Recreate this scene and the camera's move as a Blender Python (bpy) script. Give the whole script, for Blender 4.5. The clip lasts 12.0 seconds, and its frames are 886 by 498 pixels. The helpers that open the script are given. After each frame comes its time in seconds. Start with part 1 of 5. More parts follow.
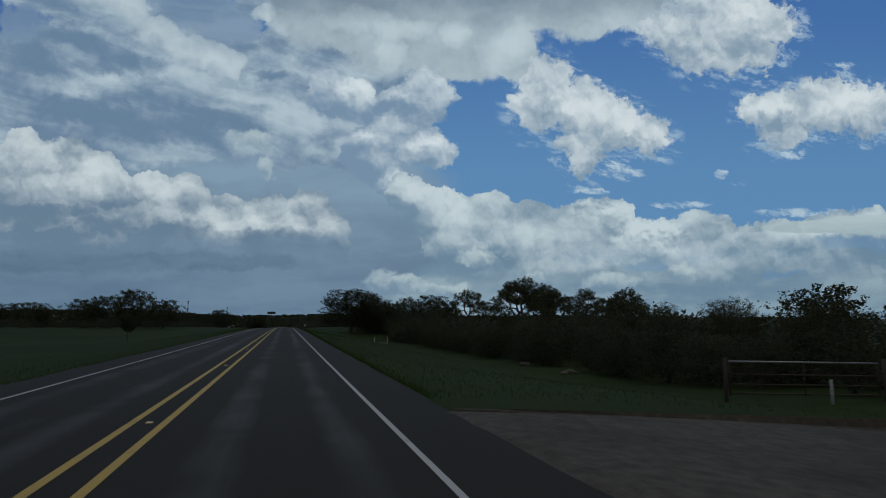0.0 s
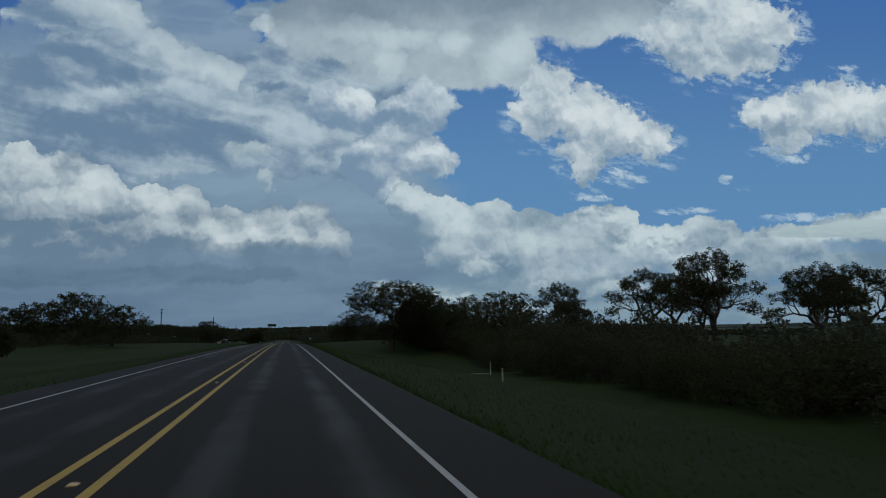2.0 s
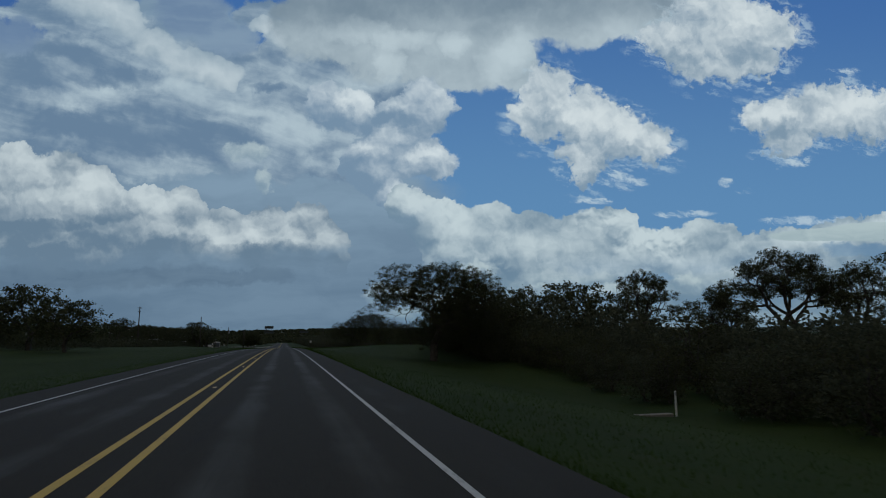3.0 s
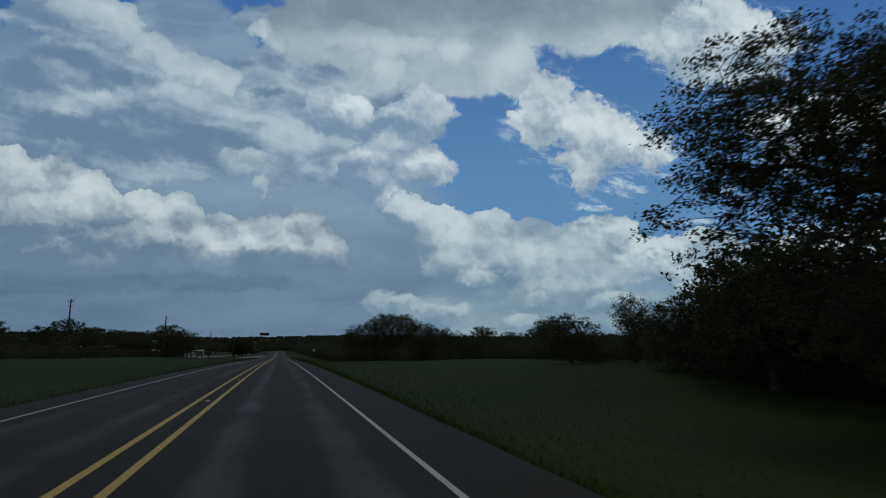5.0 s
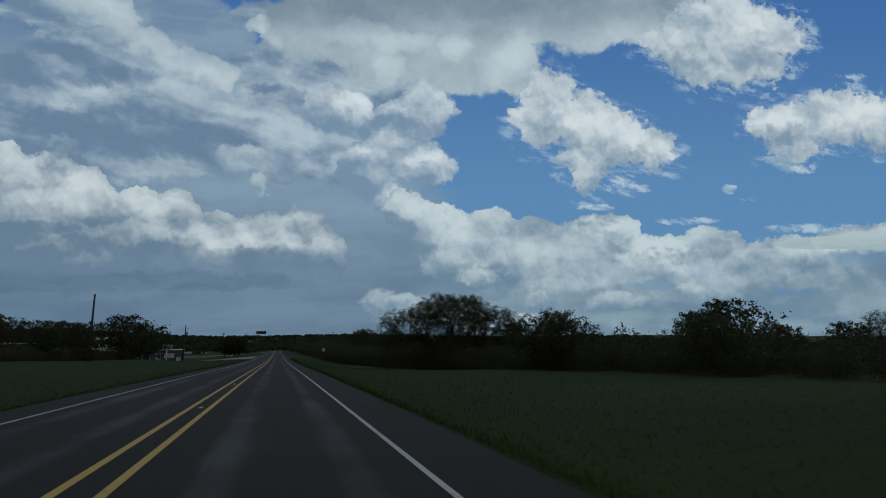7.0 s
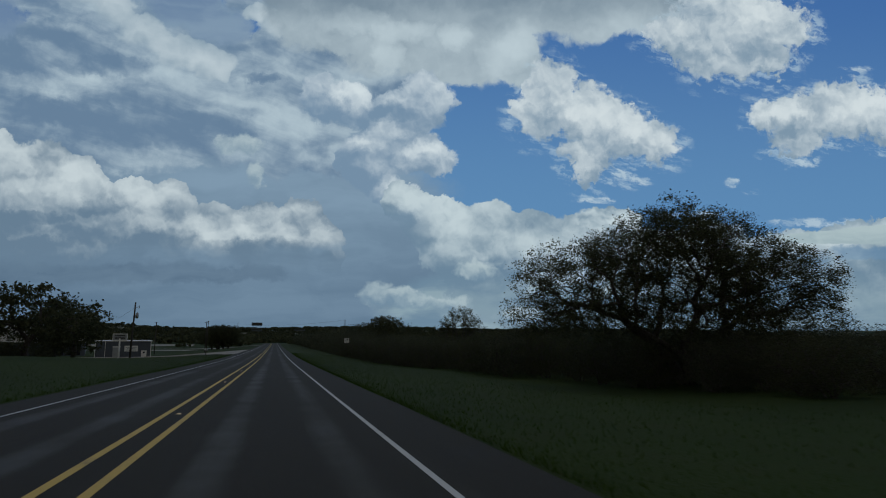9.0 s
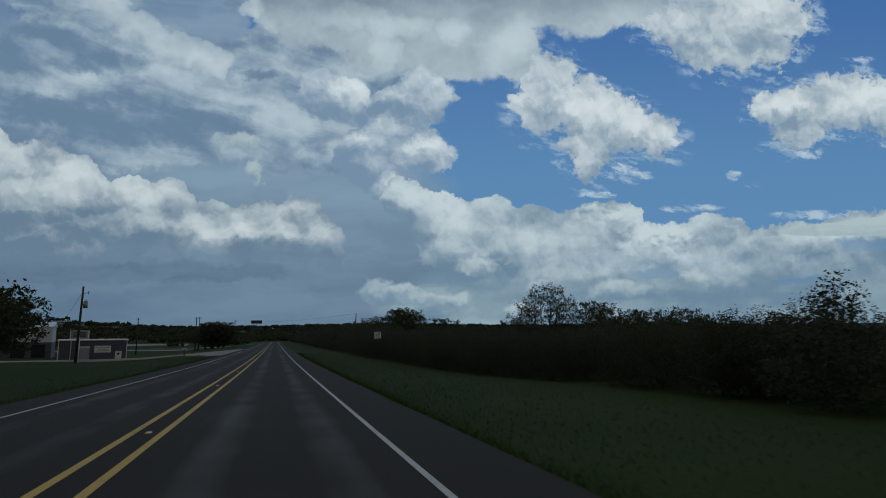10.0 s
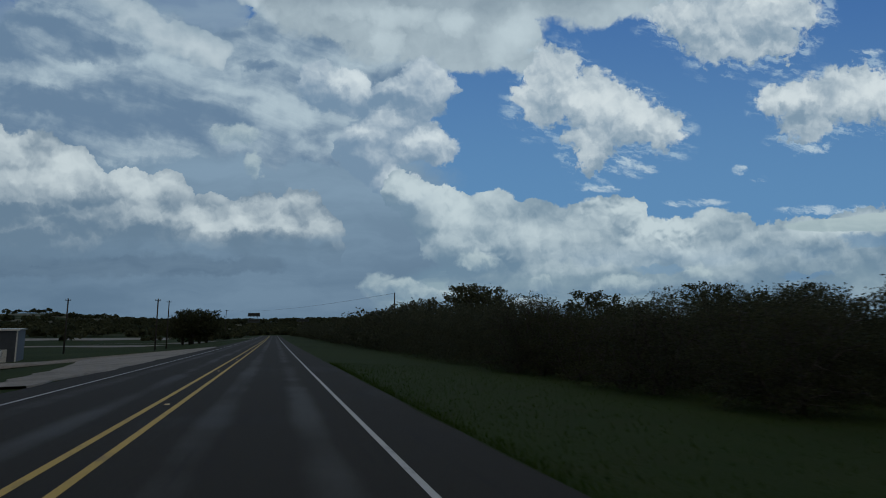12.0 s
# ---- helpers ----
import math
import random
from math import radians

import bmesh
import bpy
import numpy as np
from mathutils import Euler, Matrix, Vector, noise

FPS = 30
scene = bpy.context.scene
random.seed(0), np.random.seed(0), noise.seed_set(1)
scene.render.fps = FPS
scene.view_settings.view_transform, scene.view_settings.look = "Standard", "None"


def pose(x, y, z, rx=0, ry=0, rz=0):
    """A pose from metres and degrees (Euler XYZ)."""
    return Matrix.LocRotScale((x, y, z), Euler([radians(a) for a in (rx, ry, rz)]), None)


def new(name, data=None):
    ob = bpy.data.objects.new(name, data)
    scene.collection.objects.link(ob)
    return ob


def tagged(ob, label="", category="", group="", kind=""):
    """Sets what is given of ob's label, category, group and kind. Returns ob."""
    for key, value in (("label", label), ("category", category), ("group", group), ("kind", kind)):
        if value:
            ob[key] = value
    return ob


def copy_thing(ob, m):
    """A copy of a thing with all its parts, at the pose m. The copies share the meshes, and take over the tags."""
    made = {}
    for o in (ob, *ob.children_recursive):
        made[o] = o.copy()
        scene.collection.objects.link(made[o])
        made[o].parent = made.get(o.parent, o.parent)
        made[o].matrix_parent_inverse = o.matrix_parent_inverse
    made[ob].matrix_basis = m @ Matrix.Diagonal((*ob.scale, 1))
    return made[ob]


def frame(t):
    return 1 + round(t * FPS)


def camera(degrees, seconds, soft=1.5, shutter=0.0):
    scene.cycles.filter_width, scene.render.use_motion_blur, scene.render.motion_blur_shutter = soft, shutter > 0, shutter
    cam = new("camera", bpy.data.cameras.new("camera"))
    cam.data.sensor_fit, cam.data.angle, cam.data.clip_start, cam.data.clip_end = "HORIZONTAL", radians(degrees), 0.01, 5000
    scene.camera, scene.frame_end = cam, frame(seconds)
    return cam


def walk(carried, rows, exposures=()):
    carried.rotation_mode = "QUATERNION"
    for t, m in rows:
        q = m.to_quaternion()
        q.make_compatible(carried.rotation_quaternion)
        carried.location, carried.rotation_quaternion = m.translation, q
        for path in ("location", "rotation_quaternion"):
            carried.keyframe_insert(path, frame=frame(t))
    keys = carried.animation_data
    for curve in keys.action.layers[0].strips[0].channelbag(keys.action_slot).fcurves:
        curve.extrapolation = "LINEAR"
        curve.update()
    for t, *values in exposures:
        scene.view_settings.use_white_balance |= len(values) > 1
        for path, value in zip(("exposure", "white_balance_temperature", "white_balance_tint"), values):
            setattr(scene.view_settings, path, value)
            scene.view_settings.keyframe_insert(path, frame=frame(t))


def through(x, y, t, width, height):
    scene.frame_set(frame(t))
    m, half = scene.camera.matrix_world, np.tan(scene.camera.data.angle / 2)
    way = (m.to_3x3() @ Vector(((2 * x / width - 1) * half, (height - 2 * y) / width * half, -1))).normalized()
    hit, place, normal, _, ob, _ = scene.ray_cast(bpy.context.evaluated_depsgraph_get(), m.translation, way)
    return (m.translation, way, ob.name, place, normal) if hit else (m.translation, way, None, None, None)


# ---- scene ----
# ---- camera: a drive along a two-lane highway ----
cam = camera(75.0, 12.0, soft=1.0, shutter=0.1)
# seconds, x, y, z, yaw to the left, pitch up, lean to the left
ROWS = [
    (0, -0.08, 0.00, 1.59, -15.14, 7.03, 0.24),
    (0.5, -0.01, 13.39, 1.54, -15.13, 7.19, 0.73),
    (1, 0.01, 26.54, 1.49, -15.09, 7.58, 0.62),
    (1.5, -0.04, 39.49, 1.42, -15.06, 7.93, 0.28),
    (2, -0.09, 52.26, 1.38, -15.08, 8.08, -0.50),
    (2.5, -0.16, 64.88, 1.37, -15.14, 8.14, -0.63),
    (3, -0.20, 77.38, 1.35, -15.28, 8.35, -0.35),
    (5, -0.21, 126.73, 1.11, -15.56, 9.13, -0.14),
    (5.5, -0.16, 139.04, 0.97, -15.60, 9.28, 0.48),
    (6, -0.22, 151.39, 0.80, -15.62, 9.31, 0.58),
    (6.5, -0.28, 163.82, 0.63, -15.72, 9.20, 0.60),
    (7, -0.21, 176.35, 0.46, -15.75, 9.12, -0.00),
    (9, -0.18, 228.01, -0.60, -16.02, 8.52, 0.24),
    (9.5, -0.17, 241.45, -0.89, -16.02, 8.38, -0.02),
    (10, -0.09, 255.16, -1.17, -16.07, 8.21, -0.36),
    (10.5, -0.03, 269.16, -1.44, -16.14, 7.86, -0.81),
    (11, 0.04, 283.48, -1.72, -16.17, 7.77, -0.26),
    (11.5, 0.06, 298.15, -1.98, -16.17, 7.70, -0.24),
    (12, 0.09, 313.20, -2.21, -16.14, 7.75, -0.14),
]


def aim(x, y, z, yaw, pitch, lean):
    return pose(x, y, z, 90 + pitch, 0, yaw) @ pose(0, 0, 0, 0, 0, lean)


walk(cam, [(r[0], aim(*r[1:])) for r in ROWS])

# ---- light: a cloudy noon, the sun behind thick cloud ----
SUN_UP, SUN_TURN = 66.0, 25.0      # elevation, and degrees to the right of the road's way ahead
world = bpy.data.worlds.new("sky")
scene.world = world
world.use_nodes = True
wn, wl = world.node_tree.nodes, world.node_tree.links
wn.clear()
sky = wn.new("ShaderNodeTexSky")
sky.sky_type, sky.sun_disc = "NISHITA", False
sky.sun_elevation, sky.sun_rotation = radians(SUN_UP), radians(SUN_TURN)
sky.dust_density = 2.0
# broken cloud over the rest of the sky
wtex = wn.new("ShaderNodeTexCoord")
wnoise = wn.new("ShaderNodeTexNoise")
wnoise.inputs["Scale"].default_value, wnoise.inputs["Detail"].default_value = 3.0, 6.0
wramp = wn.new("ShaderNodeMapRange")
wramp.interpolation_type = "SMOOTHSTEP"
wramp.inputs["From Min"].default_value, wramp.inputs["From Max"].default_value = 0.36, 0.56
wmix = wn.new("ShaderNodeMix")
wmix.data_type = "RGBA"
wmix.inputs[7].default_value = (9.3, 9.1, 8.3, 1.0)
back = wn.new("ShaderNodeBackground")
back.inputs["Strength"].default_value = 0.026
wout = wn.new("ShaderNodeOutputWorld")
wl.new(wtex.outputs["Generated"], wnoise.inputs["Vector"])
wl.new(wnoise.outputs["Fac"], wramp.inputs["Value"])
wl.new(wramp.outputs["Result"], wmix.inputs[0])
wl.new(sky.outputs[0], wmix.inputs[6])
wl.new(wmix.outputs[2], back.inputs["Color"])
wl.new(back.outputs[0], wout.inputs["Surface"])
sun = new("sun", bpy.data.lights.new("sun", "SUN"))
sun.data.energy, sun.data.angle, sun.data.color = 0.25, radians(14), (1.0, 0.95, 0.88)
sun.matrix_basis = pose(0, 0, 60, 90 - SUN_UP, 0, 180 - SUN_TURN)
scene.view_settings.exposure = 0.0

# ---- small helpers for node materials ----
def lin(r, g, b):
    """Linear colour from 0..255 display values."""
    return tuple(((c / 255 + 0.055) / 1.055) ** 2.4 if c > 10 else c / 255 / 12.92 for c in (r, g, b))


class Val:
    """A number or vector in a node tree, with arithmetic."""

    def __init__(self, tree, out):
        self.tree, self.out = tree, out

    def math(self, op, *others):
        n = self.tree.nodes.new("ShaderNodeMath")
        n.operation = op
        for slot, v in zip(n.inputs, (self, *others)):
            plug(self.tree, v, slot)
        return Val(self.tree, n.outputs[0])

    def vec(self, op, *others):
        n = self.tree.nodes.new("ShaderNodeVectorMath")
        n.operation = op
        for slot, v in zip(n.inputs, (self, *others)):
            plug(self.tree, v, slot)
        return Val(self.tree, n.outputs["Value" if op in ("DOT_PRODUCT", "LENGTH") else "Vector"])

    def __add__(self, o):
        return self.math("ADD", o)

    def __sub__(self, o):
        return self.math("SUBTRACT", o)

    def __mul__(self, o):
        return self.math("MULTIPLY", o)

    def __truediv__(self, o):
        return self.math("DIVIDE", o)

    def smooth(self, lo, hi, a=0.0, b=1.0):
        n = self.tree.nodes.new("ShaderNodeMapRange")
        n.interpolation_type = "SMOOTHSTEP"
        for slot, v in zip(n.inputs, (self, lo, hi, a, b)):
            plug(self.tree, v, slot)
        return Val(self.tree, n.outputs[0])


def plug(tree, v, slot):
    if isinstance(v, Val):
        tree.links.new(v.out, slot)
    else:
        slot.default_value = v


def joined(tree, x, y, z=0.0):
    n = tree.nodes.new("ShaderNodeCombineXYZ")
    for slot, v in zip(n.inputs, (x, y, z)):
        plug(tree, v, slot)
    return Val(tree, n.outputs[0])


def split(v):
    n = v.tree.nodes.new("ShaderNodeSeparateXYZ")
    plug(v.tree, v, n.inputs[0])
    return [Val(v.tree, o) for o in n.outputs]


def grain(p, scale, detail=4.0, rough=0.55, dims="3D", distort=0.0, color=False):
    n = p.tree.nodes.new("ShaderNodeTexNoise")
    n.noise_dimensions = dims
    plug(p.tree, p, n.inputs["Vector"])
    for key, v in (("Scale", scale), ("Detail", detail), ("Roughness", rough), ("Distortion", distort)):
        n.inputs[key].default_value = v
    return Val(p.tree, n.outputs["Color" if color else "Fac"])


def billow(p, scale, detail=3.0, rough=0.5):
    """Heaped rounds, 1 at their middles."""
    n = p.tree.nodes.new("ShaderNodeTexVoronoi")
    n.voronoi_dimensions, n.feature, n.normalize = "2D", "SMOOTH_F1", True
    plug(p.tree, p, n.inputs["Vector"])
    for key, v in (("Scale", scale), ("Detail", detail), ("Roughness", rough), ("Smoothness", 0.35)):
        n.inputs[key].default_value = v
    return Val(p.tree, n.outputs["Distance"]).math("MULTIPLY_ADD", -1.0, 1.0)


def mixed(tree, fac, a, b):
    n = tree.nodes.new("ShaderNodeMix")
    n.data_type = "RGBA"
    for slot, v in ((n.inputs[0], fac), (n.inputs[6], a), (n.inputs[7], b)):
        plug(tree, (*v, 1.0) if isinstance(v, tuple) and len(v) == 3 else v, slot)
    return Val(tree, n.outputs[2])


def material(name):
    m = bpy.data.materials.new(name)
    m.use_nodes = True
    m.node_tree.nodes.clear()
    return m, m.node_tree


def coords(tree, kind="Object"):
    return Val(tree, tree.nodes.new("ShaderNodeTexCoord").outputs[kind])


def place_of(tree):
    return Val(tree, tree.nodes.new("ShaderNodeNewGeometry").outputs["Position"])


def chance(tree):
    return Val(tree, tree.nodes.new("ShaderNodeObjectInfo").outputs["Random"])


def island(tree):
    return Val(tree, tree.nodes.new("ShaderNodeNewGeometry").outputs["Random Per Island"])


def surface(tree, color, rough=0.8, metal=0.0, bump=None, depth=0.01, spec=0.5, through=None):
    b = tree.nodes.new("ShaderNodeBsdfPrincipled")
    out = tree.nodes.new("ShaderNodeOutputMaterial")
    plug(tree, (*color, 1.0) if isinstance(color, tuple) and len(color) == 3 else color, b.inputs["Base Color"])
    plug(tree, rough, b.inputs["Roughness"])
    plug(tree, metal, b.inputs["Metallic"])
    plug(tree, spec, b.inputs["Specular IOR Level"])
    if bump is not None:
        n = tree.nodes.new("ShaderNodeBump")
        n.inputs["Distance"].default_value = depth
        plug(tree, bump, n.inputs["Height"])
        tree.links.new(n.outputs[0], b.inputs["Normal"])
    shader = b.outputs[0]
    if through is not None:
        t = tree.nodes.new("ShaderNodeBsdfTranslucent")
        plug(tree, (*color, 1.0) if isinstance(color, tuple) and len(color) == 3 else color, t.inputs["Color"])
        mix = tree.nodes.new("ShaderNodeMixShader")
        mix.inputs[0].default_value = through
        tree.links.new(shader, mix.inputs[1])
        tree.links.new(t.outputs[0], mix.inputs[2])
        shader = mix.outputs[0]
    tree.links.new(shader, out.inputs["Surface"])


def plain(name, color, rough=0.7, metal=0.0, vary=0.25, scale=6.0, depth=0.002, spec=0.5):
    """A surface of one stuff, with stains at two sizes."""
    m, tree = material(name)
    p = coords(tree)
    n = grain(p, scale, 5) * 0.6 + grain(p, scale * 9, 3) * 0.4
    c = mixed(tree, n.smooth(0.3, 0.7), tuple(v * (1 - vary) for v in color), tuple(min(1, v * (1 + vary)) for v in color))
    surface(tree, c, n * 0.2 + (rough - 0.1), metal, n, depth, spec)
    return m

# ---- the cloudy sky ahead: a far backdrop, 4.8 km off ----
SKY_MID, SKY_FAR = Vector((0, 150, 0)), 4800.0
sky_axes = aim(0, 0, 0, -15.62, 9.31, 0.58).to_3x3()


def heap(p, blobs):
    """Sum of round-topped lumps (x, y, half width, half height)."""
    acc = None
    for x, y, rx, ry in blobs:
        q = p.vec("SUBTRACT", (x, y, 0)).vec("MULTIPLY", (1 / rx, 1 / ry, 0))
        one = q.vec("DOT_PRODUCT", q).math("MULTIPLY_ADD", -1.0, 1.0).math("MAXIMUM", 0.0)
        acc = one if acc is None else acc + one
    return acc


def sky_material():
    m, t = material("cloudy_sky")
    d = coords(t)
    right, up, ahead = (Vector(sky_axes.col[i]) for i in range(3))
    cz = d.vec("DOT_PRODUCT", tuple(-ahead)).math("MAXIMUM", 1.0)
    u = d.vec("DOT_PRODUCT", tuple(right)) / cz * 10.217 + 7.84
    v = d.vec("DOT_PRODUCT", tuple(up)) / cz * -10.217 + 4.41
    p = joined(t, u, v)
    # warps: large swirls, middling curls, and small ragged ones
    half = (0.5, 0.5, 0.5)
    big = grain(p, 0.8, 3, 0.5, "2D", color=True).vec("SUBTRACT", half).vec("MULTIPLY", (0.9, 0.55, 0))
    mid = grain(p, 2.1, 2, 0.5, "2D", color=True).vec("SUBTRACT", half).vec("MULTIPLY", (0.34, 0.26, 0))
    fine = grain(p, 6.5, 6, 0.62, "2D", color=True).vec("SUBTRACT", half).vec("MULTIPLY", (0.2, 0.18, 0))
    pf = p.vec("ADD", fine).vec("ADD", mid)
    pw = pf.vec("ADD", big)
    ph = p.vec("ADD", big.vec("MULTIPLY", (0.5, 0.5, 0))).vec("ADD", fine).vec("ADD", mid)
    heapy = billow(pf, 2.6, 3, 0.55)

    def shaded(q, scale, detail, rough, step):
        """Light from above on a lumpy field: the field less itself a step higher."""
        return grain(q, scale, detail, rough, "2D") - grain(q.vec("ADD", (step * 0.35, -step, 0)), scale, detail, rough, "2D")

    relief = shaded(ph, 0.9, 2, 0.5, 0.3) * 0.9 + shaded(pf, 2.2, 3.2, 0.5, 0.12) * 1.5 + (heapy - billow(pf.vec("ADD", (0.02, -0.06, 0)), 2.6, 3, 0.55)) * 0.5
    wisp = grain(p.vec("ADD", mid), 3.2, 8, 0.66, "2D")
    soft = grain(p, 0.95, 3, 0.5, "2D").smooth(0.3, 0.7)
    tilt = joined(t, u * 0.42 + v * 0.25, v * 1.5 - u * 0.42)
    streak = grain(tilt.vec("ADD", big), 1.3, 5, 0.55, "2D")
    flat = grain(joined(t, u * 0.35, v * 1.6).vec("ADD", big), 1.4, 5, 0.55, "2D")

    layer = grain(joined(t, u * 0.5, v * 1.5).vec("ADD", big.vec("MULTIPLY", (0.6, 0.6, 0))), 1.1, 2.5, 0.45, "2D")
    roll = shaded(ph, 0.9, 2, 0.5, 0.3) * 1.7 + shaded(pf, 2.0, 3, 0.5, 0.12) * 1.3 + (heapy - billow(pf.vec("ADD", (0.02, -0.06, 0)), 2.6, 3, 0.55)) * 0.35
    pc = p.vec("ADD", grain(p, 5.0, 2, 0.5, "2D", color=True).vec("SUBTRACT", half).vec("MULTIPLY", (0.16, 0.14, 0))).vec("ADD", mid)
    curl = (billow(pc, 3.6, 1.6, 0.5) - billow(pc.vec("ADD", (0.02, -0.06, 0)), 3.6, 1.6, 0.5)) * 1.5
    thread = grain(tilt.vec("ADD", fine), 3.6, 6, 0.68, "2D")

    # clear blue, paler towards the horizon
    col = mixed(t, v.smooth(-0.5, 4.5), lin(64, 105, 161), lin(95, 138, 178))
    col = mixed(t, u.smooth(3.0, 0.0, 0.0, 0.6), col, lin(58, 92, 148))

    def over(col, mask, light, shade, bright):
        return mixed(t, mask, col, mixed(t, light.smooth(-0.25, 1.25), shade, bright))

    def ragged(h, rough):
        return h + rough * h.smooth(0.0, 0.25)

    # grey-blue rain veil
    veil = heap(pw, VEIL)
    shade = flat.smooth(0.25, 0.75) * 0.3 + v.smooth(5.9, 3.0, 0.05, 0.6) - u.smooth(4.5, 0.5) * 0.22
    col = over(col, veil.smooth(0.02, 0.55), shade, lin(94, 117, 138), lin(135, 158, 177))
    # pale murk low on the right
    murk = heap(pw, MURK)
    col = over(col, murk.smooth(0.0, 0.5), flat.smooth(0.3, 0.7), lin(106, 132, 152), lin(146, 166, 174))
    # high sheet
    sheet = heap(ph, SHEET)
    light = streak.smooth(0.25, 0.75) * 0.7 + heap(pf, SHEET_LIT) * 0.32 - heap(ph, SHEET_DIM) * 0.5 + relief * 0.3 + (soft - 0.5) * 0.25 + (wisp - 0.5) * 0.3 - 0.12
    col = over(col, ragged(sheet, (streak - 0.5) * 0.8 + (wisp - 0.5) * 0.5).smooth(0.1, 0.5), light, lin(104, 128, 152), lin(182, 197, 204))
    # grey-blue gap beside the sheet, and the sheet's bright upper ridge
    gap = heap(ph, GAP)
    col = over(col, (gap + (wisp - 0.5) * 0.5 * gap.smooth(0.0, 0.3)).smooth(0.1, 0.7, 0.0, 0.9), flat.smooth(0.3, 0.7) * 0.5 + v.smooth(0.0, 1.2) * 0.5, lin(102, 126, 156), lin(134, 155, 174))
    ridge = heap(pc, RIDGE)
    ridge_up = heap(pc.vec("ADD", (0.22, -0.3, 0)), RIDGE)
    light = (ridge - ridge_up) * 0.35 + relief * 0.25 + (soft - 0.5) * 0.25 + (streak - 0.5) * 0.6 + 0.3
    col = over(col, ragged(ridge, (heapy - 0.6) * 0.35).smooth(0.1, 0.32) * (ridge - ridge_up * 0.8).smooth(-0.35, 0.45), light, lin(132, 153, 168), lin(198, 208, 212))
    # thick grey-bottomed cloud overhead
    deck = heap(ph, DECK)
    light = v.smooth(0.1, 0.95) * 0.55 + (wisp - 0.5) * 0.12 + relief * 0.22 + heap(ph, DECK_LIT) * 0.35 + (soft - 0.5) * 0.2 + u.smooth(8.3, 11.5) * 0.2 - 0.02
    col = over(col, ragged(deck, (heapy - 0.6) * 0.4 + (wisp - 0.5) * 0.4).smooth(0.05, 0.6), light, lin(116, 134, 148), lin(190, 203, 208))
    # towers in the middle
    tower = heap(pf, TOWER)
    tower_up = heap(pf.vec("ADD", (0.05, -0.22, 0)), TOWER)
    light = (tower - tower_up) * 0.5 + relief * 0.45 + curl * 0.4 + (soft - 0.5) * 0.3 - heap(ph, TOWER_DIM) * 0.45 + heap(ph, TOWER_LIT) * 0.25 + 0.33
    col = over(col, ragged(tower, (heapy - 0.6) * 0.9 + (wisp - 0.5) * 0.5).smooth(0.12, 0.5), light, lin(118, 142, 164), lin(212, 220, 222))
    # fair-weather puffs
    pp = ph.vec("ADD", fine.vec("MULTIPLY", (0.9, 0.7, 0)))
    puff = heap(pp, PUFF)
    puff_up = heap(pp.vec("ADD", (0.05, -0.32, 0)), PUFF)
    fringe = heap(ph.vec("ADD", big.vec("MULTIPLY", (0.4, 0.4, 0))), [(x, y + 0.06, rx + 0.22, ry + 0.16) for x, y, rx, ry in PUFF])
    col = mixed(t, fringe.smooth(0.0, 0.5) * thread.smooth(0.46, 0.68, 0.0, 0.6), col, lin(176, 196, 208))
    light = (puff - puff_up) * 0.42 + relief * 0.75 + curl * 0.25 + (soft - 0.5) * 0.35 + 0.42
    col = over(col, ragged(puff, (heapy - 0.6) * 0.8 + (wisp - 0.5) * 1.7).smooth(0.1, 0.62), light, lin(126, 148, 166), lin(212, 219, 220))
    # thin wisps
    thin = heap(p.vec("ADD", fine.vec("MULTIPLY", (0.6, 0.5, 0))), WISP)
    col = over(col, thin.smooth(0.0, 0.7) * (thread + (thin - 0.5) * 0.12).smooth(0.46, 0.68, 0.0, 0.75), thread, lin(160, 184, 202), lin(200, 212, 216))
    # heaped bank on the right
    bank = heap(pf, BANK)
    bank_up = heap(pf.vec("ADD", (0.04, -0.2, 0)), BANK)
    mask = ragged(bank, (heapy - 0.6) * 0.7).smooth(0.16, 0.3)
    mask = mask * u.smooth(6.7, 7.9).math("MAXIMUM", v.smooth(4.3, 3.7))
    light = (bank - bank_up) * 0.75 + roll * 0.4 + relief * 0.4 + curl * (heap(p, CURLS) * 1.1 + 0.22) + heap(p, CURLS) * 0.2 + layer.smooth(0.3, 0.7) * 0.4 + (soft - 0.5) * 0.2 - v.smooth(4.3, 5.6) * 0.3 + 0.16
    col = over(col, mask * v.smooth(5.8, 4.6, 0.35, 1.0), light, lin(108, 133, 152), lin(194, 206, 209))
    # dark layer beneath the left bank
    band = heap(ph, BAND)
    col = mixed(t, (band + (wisp - 0.5) * 0.3 * band.smooth(0.0, 0.3)).smooth(0.1, 0.9, 0.0, 0.55), col, mixed(t, flat.smooth(0.3, 0.7), lin(80, 101, 122), lin(96, 117, 136)))
    # heaped bank on the left, dark below
    left = heap(pf, LEFT)
    left_up = heap(pf.vec("ADD", (0.06, -0.24, 0)), LEFT)
    mask = ragged(left, (heapy - 0.6) * 0.6).smooth(0.16, 0.27)
    light = (left - left_up) * 0.65 + roll * 0.3 + relief * 0.32 + curl * 0.3 + layer.smooth(0.3, 0.7) * 0.3 + (soft - 0.5) * 0.15 - v.smooth(3.3, 4.7) * 0.5 - heap(ph, LEFT_DIM) * 0.4 + heap(pf, LEFT_LIT) * 0.25 + 0.2
    foot = (v + (flat - 0.5) * 0.7 + (soft - 0.5) * 0.35).smooth(5.05, 4.45)
    col = over(col, mask * foot, light, lin(104, 126, 145), lin(200, 209, 211))
